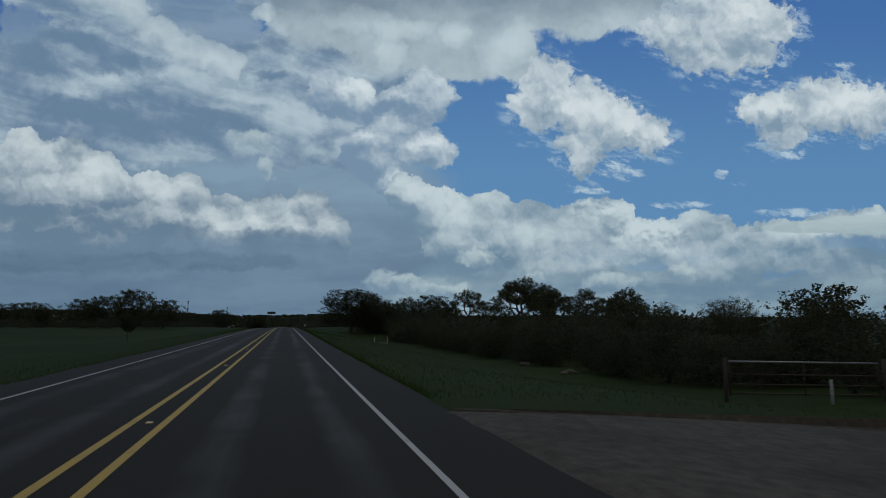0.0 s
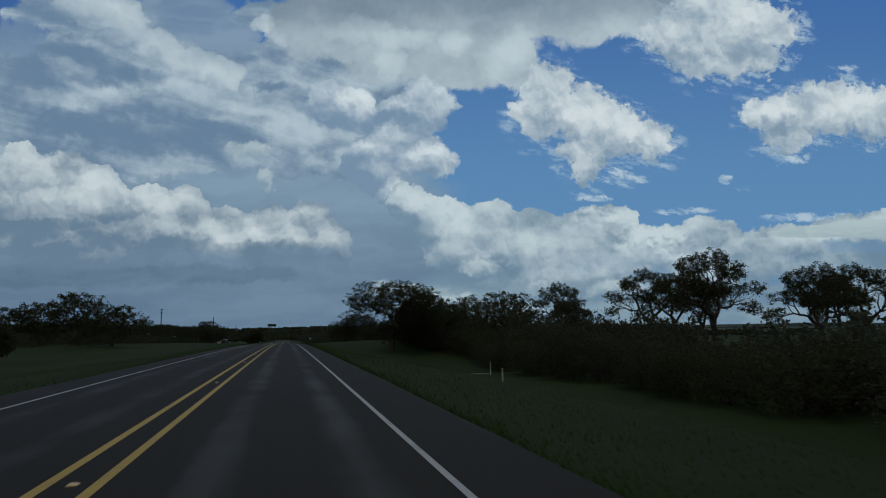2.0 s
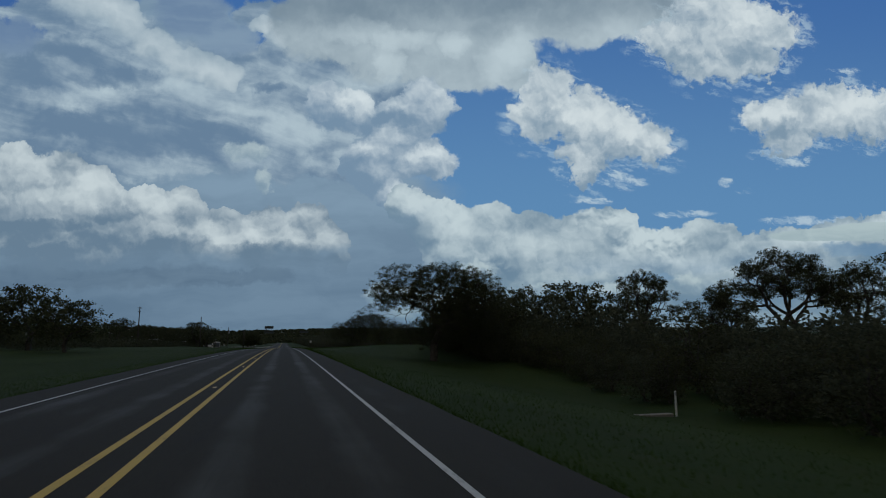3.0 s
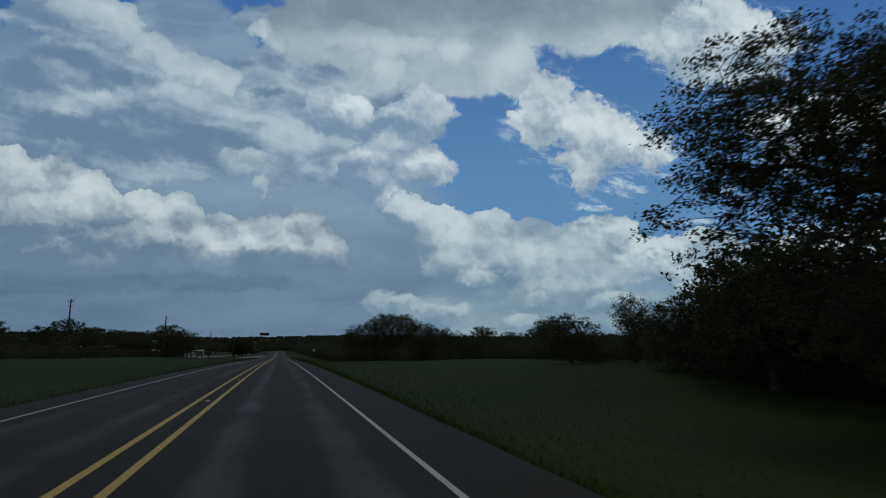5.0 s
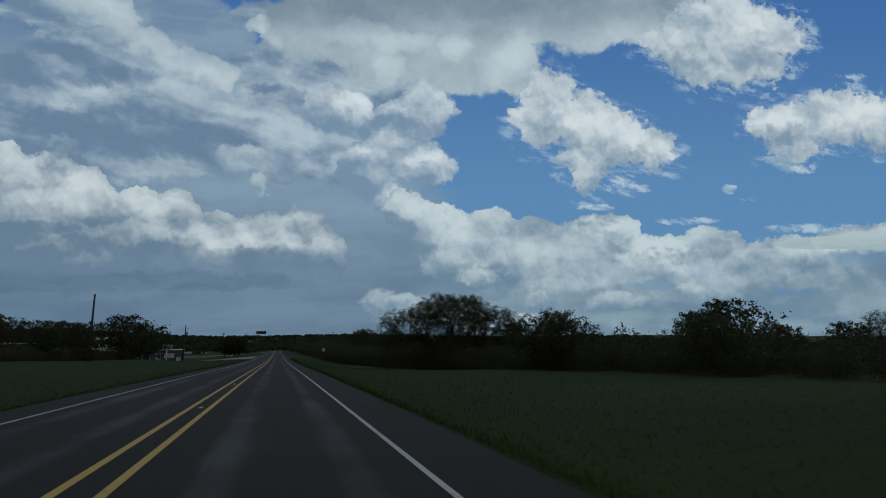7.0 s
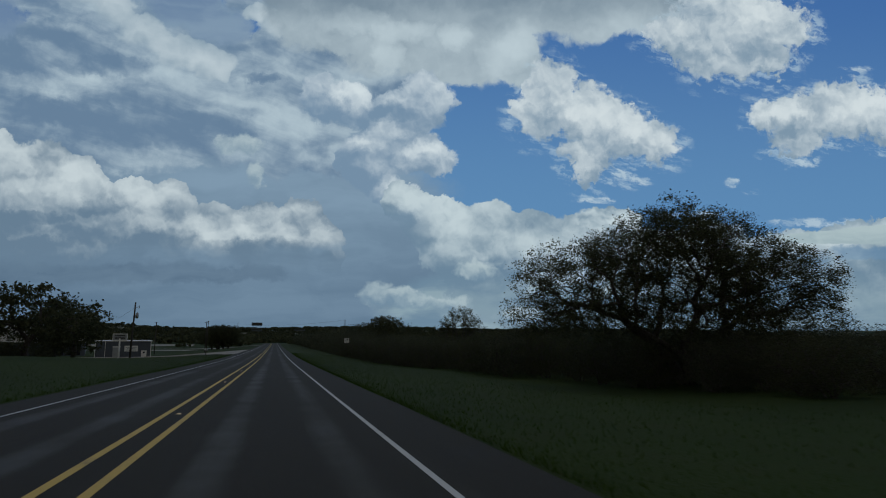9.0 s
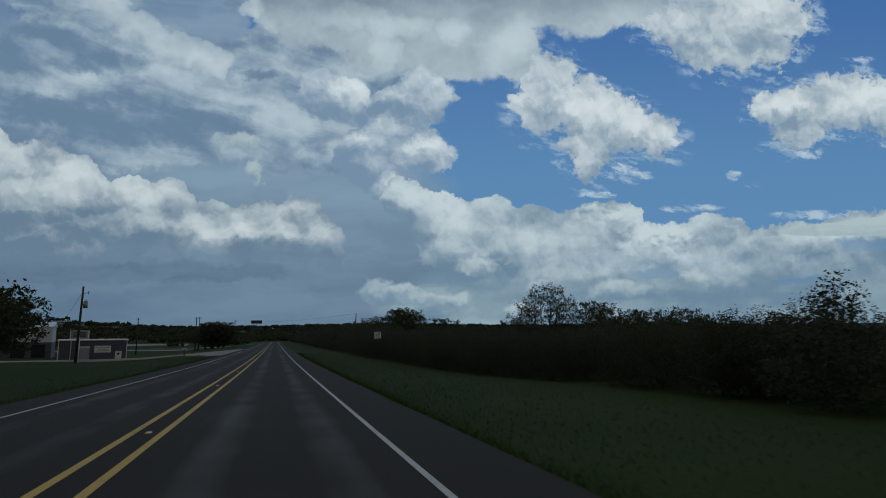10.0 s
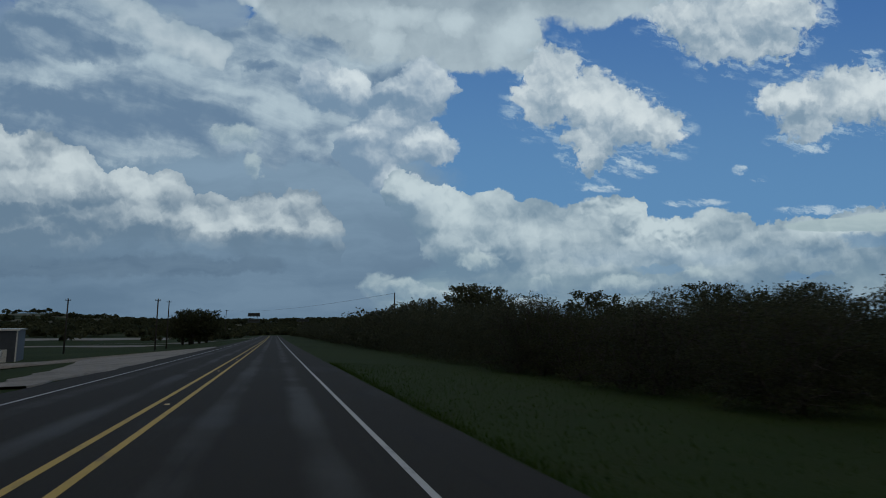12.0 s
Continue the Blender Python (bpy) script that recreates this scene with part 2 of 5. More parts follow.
    # low heads before the rain
    low = heap(pf, LOW)
    low_up = heap(pf.vec("ADD", (0.03, -0.1, 0)), LOW)
    light = (low - low_up) * 0.7 + relief * 1.0 + (wisp - 0.5) * 0.4 + 0.45
    col = over(col, ragged(low, (heapy - 0.6) * 0.8 + (wisp - 0.5) * 0.5).smooth(0.15, 0.85, 0.0, 0.75), light, lin(114, 139, 158), lin(182, 196, 198))

    # long pale streaks low on the right, with a blue gap beneath
    streaky = heap(p.vec("ADD", big.vec("MULTIPLY", (0.25, 0.08, 0))).vec("ADD", fine.vec("MULTIPLY", (0.5, 0.2, 0))), STREAK)
    col = over(col, heap(ph, STREAK_GAP).smooth(0.1, 0.8, 0.0, 0.75), flat.smooth(0.3, 0.7), lin(100, 133, 163), lin(120, 149, 172))
    col = over(col, (streaky + (flat - 0.5) * 0.4 * streaky.smooth(0.0, 0.25)).smooth(0.1, 0.4, 0.0, 0.92), flat.smooth(0.25, 0.75) * 0.7 + 0.25, lin(140, 160, 168), lin(178, 193, 194))
    tone = t.nodes.new("ShaderNodeMix")
    tone.data_type, tone.blend_type = "RGBA", "MULTIPLY"
    plug(t, 1.0, tone.inputs[0])
    plug(t, col, tone.inputs[6])
    plug(t, (0.955, 1.0, 1.03, 1.0), tone.inputs[7])
    col = Val(t, tone.outputs[2])

    glow = t.nodes.new("ShaderNodeEmission")
    plug(t, col, glow.inputs["Color"])
    clear = t.nodes.new("ShaderNodeBsdfTransparent")
    mix = t.nodes.new("ShaderNodeMixShader")
    rim = coords(t, "UV")
    ru, rv, _ = split(rim)
    edge = ru.smooth(0.0, 0.1) * ru.smooth(1.0, 0.9) * rv.smooth(1.0, 0.85)
    plug(t, edge, mix.inputs[0])
    t.links.new(clear.outputs[0], mix.inputs[1])
    t.links.new(glow.outputs[0], mix.inputs[2])
    t.links.new(mix.outputs[0], t.nodes.new("ShaderNodeOutputMaterial").inputs["Surface"])
    m.cycles.emission_sampling = "NONE"
    return m


# lumps of each kind of cloud: x, y to the right and down the bank, half width, half height, in tenths of the bank's breadth
VEIL = [(5.9, 4.3, 2.6, 1.7), (2.6, 3.2, 3.8, 1.1), (6.5, 5.4, 4.5, 1.5), (1.5, 5.4, 5.0, 1.4), (-4, 4.5, 5, 2.5), (3.2, 0.5, 1.4, 0.8)]
MURK = [(12.5, 5.9, 6.0, 1.1), (9.0, 5.6, 2.5, 0.7), (19, 5.6, 6.0, 1.4)]
SHEET = [(0.3, 1.0, 0.9, 0.45), (0.6, 0.1, 0.7, 0.35), (2.3, 2.2, 3.2, 1.15), (1.7, 0.7, 1.3, 0.8), (3.3, 1.2, 1.4, 0.6), (4.7, 1.5, 1.6, 0.8), (4.9, 2.5, 1.7, 0.9), (1.1, 1.5, 1.5, 0.7), (5.8, 1.0, 1.4, 1.0), (4.7, 0.35, 0.6, 0.35), (5.6, 2.5, 1.2, 0.7), (6.2, 2.9, 0.9, 0.6), (6.9, 1.8, 1.0, 0.8), (-3, 2.4, 4.0, 1.6)]
SHEET_LIT = [(5.2, 1.6, 1.3, 0.6), (5.0, 2.4, 1.0, 0.5), (6.4, 1.3, 1.0, 0.5), (6.2, 2.8, 0.8, 0.5), (2.0, 0.4, 0.8, 0.5), (2.9, 0.95, 0.8, 0.35), (3.6, 1.25, 0.7, 0.35), (4.2, 2.2, 0.7, 0.35), (1.2, 1.7, 1.0, 0.3), (4.7, 0.55, 0.4, 0.3), (0.6, 1.7, 0.8, 0.25)]
SHEET_DIM = [(2.9, 2.5, 1.9, 0.42), (1.3, 2.2, 1.2, 0.3), (1.2, 0.8, 0.7, 0.3), (2.1, 1.35, 1.0, 0.2), (4.75, 1.65, 0.4, 0.1), (6.0, 1.3, 0.9, 0.3)]
DECK = [(7.6, 0.0, 2.9, 0.85), (9.8, 0.1, 2.4, 0.8), (7.0, 0.9, 1.3, 0.75), (8.7, 1.05, 1.1, 0.75), (11.3, 0.3, 1.2, 0.65), (10.3, 0.6, 0.8, 0.55), (9.2, 1.3, 0.5, 0.5), (5.8, 0.55, 1.2, 0.7), (7.9, 1.3, 0.9, 0.5), (9.0, -1.6, 6.0, 1.6)]
GAP = [(3.4, 0.25, 0.9, 0.6), (4.0, 0.75, 0.6, 0.4), (3.2, -0.6, 0.9, 0.8), (0.25, 0.6, 0.5, 0.5)]
RIDGE = [(1.5, 0.05, 0.75, 0.5), (2.15, 0.35, 0.5, 0.45), (2.7, 0.85, 0.5, 0.35), (3.3, 1.2, 0.6, 0.35), (3.85, 1.4, 0.5, 0.35), (4.65, 0.5, 0.3, 0.25), (4.95, 0.65, 0.35, 0.3)]
DECK_LIT = [(7.2, 0.8, 0.6, 0.25), (8.1, 0.85, 0.35, 0.25), (6.9, 1.3, 0.25, 0.5), (8.9, 1.2, 0.5, 0.4), (9.3, 0.95, 0.5, 0.35), (6.4, 0.65, 0.7, 0.25)]
TOWER = [(5.75, 1.95, 0.48, 0.48), (6.25, 2.05, 0.4, 0.45), (7.0, 2.25, 0.7, 0.45), (7.6, 2.0, 0.55, 0.55), (7.0, 2.8, 0.9, 0.52), (7.65, 3.0, 0.55, 0.35), (6.45, 2.95, 0.5, 0.5), (6.6, 3.3, 0.5, 0.42), (6.95, 3.6, 0.35, 0.35), (7.25, 3.7, 0.35, 0.3)]
TOWER_DIM = [(5.8, 2.2, 0.5, 0.4), (6.6, 2.2, 0.35, 0.3), (7.1, 2.2, 0.7, 0.2), (6.4, 3.2, 0.7, 0.5)]
TOWER_LIT = [(6.35, 1.95, 0.3, 0.35), (6.7, 2.6, 0.5, 0.35), (7.4, 2.9, 0.6, 0.2)]
CURLS = [(10.6, 4.0, 0.6, 0.3), (11.5, 4.4, 0.7, 0.4), (11.9, 4.6, 0.5, 0.35), (7.7, 3.8, 0.5, 0.25), (8.6, 4.9, 0.6, 0.2)]
STREAK = [(14.6, 4.42, 1.1, 0.13), (15.8, 4.38, 1.4, 0.2), (17.5, 4.35, 2.0, 0.25)]
STREAK_GAP = [(15.2, 4.7, 0.9, 0.16), (16.5, 4.75, 1.2, 0.2), (11.6, 5.1, 0.7, 0.1), (14.0, 5.25, 0.5, 0.08)]
PUFF = [(12.8, 0.6, 1.15, 0.72), (12.7, 1.3, 1.0, 0.5), (13.6, 0.8, 0.65, 0.55), (13.55, 1.35, 0.4, 0.25), (11.9, 0.95, 0.6, 0.38), (9.75, 1.7, 0.5, 0.5), (9.7, 2.25, 0.75, 0.55), (10.4, 2.15, 0.75, 0.5), (10.85, 2.45, 0.65, 0.5), (11.45, 2.75, 0.7, 0.42), (10.4, 2.9, 0.6, 0.4), (10.35, 3.2, 0.35, 0.32), (14.6, 2.2, 0.95, 0.58), (15.5, 2.3, 0.95, 0.55), (13.7, 2.25, 0.6, 0.35), (13.95, 2.7, 0.45, 0.3), (17.2, 1.0, 1.2, 0.7), (19.5, 2.6, 1.5, 0.8)]
WISP = [(11.1, 3.35, 0.55, 0.26), (12.9, 3.45, 0.18, 0.1), (13.25, 3.62, 0.2, 0.08), (14.2, 3.1, 0.3, 0.16), (15.0, 1.5, 0.45, 0.08), (10.6, 3.75, 0.6, 0.07), (12.1, 4.0, 0.7, 0.08), (14.4, 4.15, 1.1, 0.1)]
BANK = [(7.15, 3.75, 0.35, 0.4), (7.45, 4.0, 0.42, 0.5), (7.85, 4.35, 0.6, 0.75), (8.6, 4.6, 0.9, 0.95), (9.6, 4.75, 1.0, 0.9), (10.6, 4.65, 0.75, 0.9), (11.0, 4.1, 0.35, 0.3), (11.6, 4.9, 0.8, 0.75), (12.5, 4.85, 0.95, 0.85), (14.0, 4.85, 1.3, 0.6), (15.6, 4.55, 1.7, 0.5), (10.5, 5.5, 3.0, 0.6), (14.0, 5.5, 3.0, 0.7), (19, 4.9, 3.0, 0.9)]
LEFT = [(0.2, 3.3, 0.6, 0.9), (0.95, 3.5, 0.7, 0.95), (1.6, 3.6, 0.6, 0.75), (2.5, 4.0, 0.6, 0.75), (3.1, 4.0, 0.55, 0.7), (3.9, 4.3, 0.7, 0.62), (4.7, 4.3, 0.6, 0.6), (5.4, 4.25, 0.55, 0.62), (5.8, 4.5, 0.4, 0.5), (0.6, 4.2, 2.2, 0.9), (2.4, 4.5, 2.0, 0.7), (4.6, 4.65, 1.6, 0.55), (3.6, 4.55, 1.8, 0.6), (-1.5, 3.4, 1.6, 1.0), (-4, 3.8, 2.5, 1.0)]
LEFT_DIM = [(0.5, 4.03, 1.2, 0.13), (2.9, 4.4, 1.0, 0.25), (0.6, 4.45, 1.2, 0.12), (1.9, 3.8, 0.5, 0.18), (4.4, 4.5, 0.8, 0.15)]
LEFT_LIT = [(1.1, 4.4, 0.9, 0.16), (0.5, 2.75, 0.5, 0.35), (1.6, 3.1, 0.5, 0.3), (2.8, 3.65, 0.6, 0.3), (5.1, 4.0, 0.8, 0.25)]
BAND = [(0.0, 4.95, 1.3, 0.3), (1.6, 5.0, 1.5, 0.26), (3.2, 4.95, 1.2, 0.28), (4.5, 5.0, 0.9, 0.2), (-3, 4.9, 2.5, 0.4)]
LOW = [(4.35, 2.75, 0.5, 0.24), (4.62, 3.25, 0.17, 0.36), (6.7, 5.35, 0.35, 0.28), (7.2, 5.42, 0.5, 0.22), (7.9, 5.5, 0.6, 0.18), (8.4, 4.95, 0.45, 0.22), (9.5, 5.4, 0.35, 0.2), (9.2, 5.75, 0.6, 0.2), (12.2, 5.25, 0.4, 0.2), (10.9, 5.4, 0.7, 0.2)]


def sky_backdrop():
    bm = bmesh.new()
    uv = bm.loops.layers.uv.new("UVMap")
    na, ne = 72, 40
    grid = {}
    for i in range(na + 1):
        for j in range(ne + 1):
            az, el = radians(15.6 - 82 + 164 * i / na), radians(-4 + 66 * j / ne)
            grid[i, j] = bm.verts.new((SKY_FAR * math.sin(az) * math.cos(el), SKY_FAR * math.cos(az) * math.cos(el), SKY_FAR * math.sin(el)))
    for i in range(na):
        for j in range(ne):
            f = bm.faces.new([grid[k] for k in ((i, j), (i, j + 1), (i + 1, j + 1), (i + 1, j))])
            f.smooth = True
            for loop, (a, b) in zip(f.loops, ((0, 0), (0, 1), (1, 1), (1, 0))):
                loop[uv].uv = ((i + a) / na, (j + b) / ne)
    me = bpy.data.meshes.new("sky_backdrop")
    bm.to_mesh(me)
    bm.free()
    me.materials.append(sky_material())
    ob = new("sky_backdrop", me)
    ob.location = SKY_MID
    return tagged(ob, "blue sky with heaped white and grey clouds over the horizon", "sky", kind="structure")


sky_backdrop()

# ---- the lie of the land ----
SLOPE_AT = (-50, 20, 62, 100, 150, 190, 235, 280, 325, 400, 500, 600)
SLOPE = (-0.3, -0.12, 0, -0.2, -0.7, -1.1, -1.3, -1.15, -0.7, -0.55, -0.4, -0.2)     # degrees along the road
_ys = np.arange(-400, 5200, 1.0)
_zs = np.cumsum(np.tan(np.radians(np.interp(_ys, SLOPE_AT, SLOPE, left=0.0, right=0.0))))
_zs -= np.interp(0, _ys, _zs)
ROAD_LEFT, ROAD_RIGHT = -6.75, 2.85


def road_z(y):
    return np.interp(y, _ys, _zs)


def land_z(x, y):
    """Height of the ground: verges, ditch, valley and the hills beyond."""
    x, y = np.asarray(x, float), np.asarray(y, float)
    base = road_z(y)
    depth_r = np.interp(y, (-60, 0, 14, 30, 118, 140, 155, 178, 205, 230, 255, 420, 520), (0.9, 0.9, 1.0, 2.0, 2.3, 0.9, -0.55, -0.4, 0.1, 0.3, 0.9, 0.7, 0.3))
    right = -depth_r * np.interp(x, (3.0, 4.5, 16, 26, 60), (0.03, 0.1, 1.0, 0.95, 0.7))
    depth_l = np.interp(y, (-60, 0, 125, 160, 190, 220, 250, 280, 300, 330, 360, 400, 450, 520, 600), (2.16, 2.2, 2.21, 1.0, -0.05, -0.63, -0.7, -0.6, -0.4, 0.6, 1.5, 1.93, 2.03, 1.77, 1.42))
    left = -depth_l * np.interp(-x, (6.8, 8.5, 26, 120), (0.03, 0.1, 1.0, 0.9))
    side = np.where(x > 2.85, right, np.where(x < -6.75, left, -0.07))
    near = base + side + 0.12 * np.sin(x * 0.21 + 1) * np.sin(y * 0.13) * np.clip((abs(x + 2) - 9) / 8, 0, 1)
    # hills: a low ridge ahead, higher on the left
    ridge = 6.0 + 10.5 * np.exp(-((x + 250) / 95) ** 2) + 8 * np.exp(-((x + 620) / 220) ** 2) + 2.5 * np.sin(x / 87) + 5 * np.clip((x - 150) / 500, 0, 1)
    up = np.clip((y - 640) / 520, 0, 1)
    up = up * up * (3 - 2 * up)
    far = near * (1 - up) + ridge * up
    return far


def grid_sheet(xs, ys, zfun):
    gx, gy = np.meshgrid(xs, ys)
    co = np.stack([gx, gy, zfun(gx, gy)], -1).reshape(-1, 3)
    w = len(xs)
    i = np.arange(len(ys) - 1)[:, None] * w + np.arange(w - 1)
    faces = np.stack([i, i + 1, i + w + 1, i + w], -1).reshape(-1, 4)
    return co, faces


def mesh_of(name, co, faces, mat, smooth=False):
    """A mesh from arrays of corners and faces all of one size."""
    me = bpy.data.meshes.new(name)
    co, faces = np.asarray(co, np.float32), np.asarray(faces, np.int32)
    n = faces.shape[1]
    me.vertices.add(len(co))
    me.vertices.foreach_set("co", co.ravel())
    me.loops.add(faces.size)
    me.loops.foreach_set("vertex_index", faces.ravel())
    me.polygons.add(len(faces))
    me.polygons.foreach_set("loop_start", np.arange(len(faces), dtype=np.int32) * n)
    me.polygons.foreach_set("loop_total", np.full(len(faces), n, np.int32))
    me.polygons.foreach_set("use_smooth", np.full(len(faces), smooth))
    me.update(calc_edges=True)
    me.validate()
    me.materials.append(mat)
    return me


def part(name, bm, mat, parent=None, label="", smooth=False):
    """Links a bmesh as one mesh object under a thing or a part."""
    me = bpy.data.meshes.new(name)
    for f in bm.faces:
        f.smooth = smooth
    bm.to_mesh(me)
    bm.free()
    me.materials.append(mat)
    ob = new(name, me)
    ob.parent = parent
    return tagged(ob, label)


def box(bm, x0, x1, y0, y1, z0, z1, bevel=0.0):
    vs = [bm.verts.new(c) for c in ((x0, y0, z0), (x1, y0, z0), (x1, y1, z0), (x0, y1, z0), (x0, y0, z1), (x1, y0, z1), (x1, y1, z1), (x0, y1, z1))]
    fs = [bm.faces.new([vs[i] for i in f]) for f in ((3, 2, 1, 0), (4, 5, 6, 7), (0, 1, 5, 4), (1, 2, 6, 5), (2, 3, 7, 6), (3, 0, 4, 7))]
    if bevel:
        es = {e for f in fs for e in f.edges}
        bmesh.ops.bevel(bm, geom=list(es), offset=bevel, segments=1, affect="EDGES", clamp_overlap=True)
    return bm


def tube(bm, a, b, r0, r1=None, sides=10, caps=True):
    a, b = Vector(a), Vector(b)
    r1 = r0 if r1 is None else r1
    q = (b - a).to_track_quat("Z", "Y")
    rings = [[bm.verts.new(c + q @ Vector((r * math.cos(k * math.tau / sides), r * math.sin(k * math.tau / sides), 0))) for k in range(sides)] for c, r in ((a, r0), (b, r1))]
    for k in range(sides):
        bm.faces.new((rings[0][k], rings[0][(k + 1) % sides], rings[1][(k + 1) % sides], rings[1][k]))
    if caps:
        bm.faces.new(rings[0][::-1])
        bm.faces.new(rings[1])
    return bm


# ---- ground materials ----
def grass_ground():
    m, t = material("rough_grass_ground")
    p = place_of(t)
    n1, n2, n3 = grain(p, 0.06, 4), grain(p, 0.9, 5), grain(p, 14, 4)
    c = mixed(t, n1.smooth(0.35, 0.65), (0.017, 0.033, 0.0045), (0.027, 0.046, 0.007))
    c = mixed(t, n2.smooth(0.4, 0.75, 0.0, 0.6), c, (0.032, 0.042, 0.010))
    c = mixed(t, n3.smooth(0.3, 0.8, 0.0, 0.35), c, (0.014, 0.024, 0.006))
    # dry pale fields on the hills beyond the valley
    x, y, z = split(p)
    field = grain(joined(t, x * 0.005, y * 0.022, 0.0), 1.0, 3)
    c = mixed(t, y.smooth(690.0, 800.0) * field.smooth(0.46, 0.56, 0.0, 0.85), c, (0.155, 0.15, 0.105))
    surface(t, c, 0.95, bump=n2 * 0.5 + n3, depth=0.04, spec=0.1)
    return m


def asphalt():
    m, t = material("worn_asphalt")
    p = place_of(t)
    x, y, z = split(p)
    long = joined(t, x * 1.0, y * 0.03, z)
    stone, patch, drag = grain(p, 55, 3), grain(p, 0.35, 5), grain(long, 1.6, 5)
    # polished wheel tracks in both lanes
    track = None
    for mid in (-0.82, 0.72, -3.25, -4.85):
        q = (x - mid) * 2.6
        one = (q * q).math("MULTIPLY_ADD", -1.0, 1.0).math("MAXIMUM", 0.0)
        track = one if track is None else track + one
    worn = (track * 0.6 + (drag - 0.5) * 1.2 + (patch - 0.5) * 1.4).smooth(0.1, 1.0)
    c = mixed(t, stone.smooth(0.3, 0.7), (0.0155, 0.0142, 0.0105), (0.032, 0.0300, 0.0220))
    c = mixed(t, worn * 0.55, c, (0.060, 0.060, 0.050))
    c = mixed(t, patch.smooth(0.55, 0.75, 0.0, 0.35), c, (0.015, 0.016, 0.017))
    crack = grain(long, 6, 3).smooth(0.62, 0.7, 0.0, 0.3)
    c = mixed(t, crack, c, (0.012, 0.012, 0.013))
    surface(t, c, worn * -0.22 + 0.9, bump=stone + drag * 0.5, depth=0.006, spec=0.22)
    return m


def line_paint(name, color):
    m, t = material(name)
    p = place_of(t)
    wear = grain(p, 22, 4) * 0.5 + grain(p, 1.1, 4) * 0.5
    c = mixed(t, wear.smooth(0.52, 0.72, 0.0, 0.75), color, (0.06, 0.06, 0.06))
    surface(t, c, 0.7, bump=grain(p, 60, 2), depth=0.003)
    return m


def gravel(name, lo, hi):
    m, t = material(name)
    p = place_of(t)
    n1, n2, n3 = grain(p, 0.3, 5), grain(p, 4, 5), grain(p, 30, 3)
    c = mixed(t, (n2 * 0.5 + n3 * 0.5).smooth(0.3, 0.7), lo, hi)
    c = mixed(t, n1.smooth(0.45, 0.7, 0.0, 0.45), c, tuple(v * 0.45 for v in lo))
    surface(t, c, 0.95, bump=n3 + n2, depth=0.03, spec=0.2)
    return m


GRASS, ASPHALT = grass_ground(), asphalt()
WHITE_LINE, YELLOW_LINE = line_paint("white_road_paint", (0.46, 0.47, 0.45)), line_paint("yellow_road_paint", (0.50, 0.34, 0.055))
GRAVEL, CONCRETE = gravel("pale_gravel", (0.055, 0.048, 0.038), (0.13, 0.117, 0.095)), gravel("pale_drive", (0.20, 0.19, 0.165), (0.34, 0.325, 0.29))


def spaced(*stops):
    """Grid lines: pairs of (from, step), the last one the end."""
    out = []
    for (a, s), (b, _) in zip(stops, stops[1:]):
        out.extend(np.arange(a, b, s))
    return np.array([*out, stops[-1][0]], float)


XS = spaced((-4700, 400), (-1500, 60), (-400, 20), (-120, 5), (-30, 1.5), (-9, 0.5), (-6.75, 1.6), (2.85, 0.5), (8, 1.5), (32, 5), (120, 20), (400, 60), (1500, 400), (4700, 0))
YS = spaced((-4500, 500), (-500, 60), (-60, 4), (0, 2.5), (450, 8), (800, 20), (1400, 60), (2000, 300), (4700, 0))
tagged(new("ground", mesh_of("ground", *grid_sheet(XS, YS, land_z), GRASS, True)), "dark green rough grass on rolling roadside land", "ground", kind="structure")

RY = spaced((-60, 4), (0, 2.0), (450, 6), (612, 0))


def ribbon(name, x0, x1, lift, mat, y0=-60, y1=612, jag=0.0):
    """A strip along the road, with skirts at its two sides."""
    ys = np.unique(np.clip(RY, y0, y1))
    wob = jag * np.array([noise.noise((y * 0.35, x1, 3)) for y in ys])
    cols = ((x0 - 0.10 - wob, -0.12), (x0 - wob, 0), ((x0 + x1) / 2 + 0 * ys, 0), (x1 + wob, 0), (x1 + 0.10 + wob, -0.12)) if jag else ((x0 + 0 * ys, 0), (x1 + 0 * ys, 0))
    co = np.stack([np.stack([cx, ys, road_z(ys) + lift + dz], -1) for cx, dz in cols], 1).reshape(-1, 3)
    w = len(cols)
    i = np.arange(len(ys) - 1)[:, None] * w + np.arange(w - 1)
    return new(name, mesh_of(name, co, np.stack([i, i + 1, i + w + 1, i + w], -1).reshape(-1, 4), mat))


tagged(ribbon("road", ROAD_LEFT, ROAD_RIGHT, 0.0, ASPHALT, jag=0.09), "dark grey worn asphalt two-lane highway with paler wheel tracks", "road", kind="structure")
for nm, x, w, mat, lab in (("edge_line_1", 1.55, 0.085, WHITE_LINE, "white edge line painted on the asphalt"), ("edge_line_2", -5.56, 0.085, WHITE_LINE, "white edge line painted on the asphalt"),
                           ("centre_line_1", -1.84, 0.12, YELLOW_LINE, "solid yellow centre line painted on the asphalt"), ("centre_line_2", -2.34, 0.12, YELLOW_LINE, "solid yellow centre line painted on the asphalt")):
    tagged(ribbon(nm, x - w / 2, x + w / 2, 0.005, mat), lab, "road marking", kind="structure")


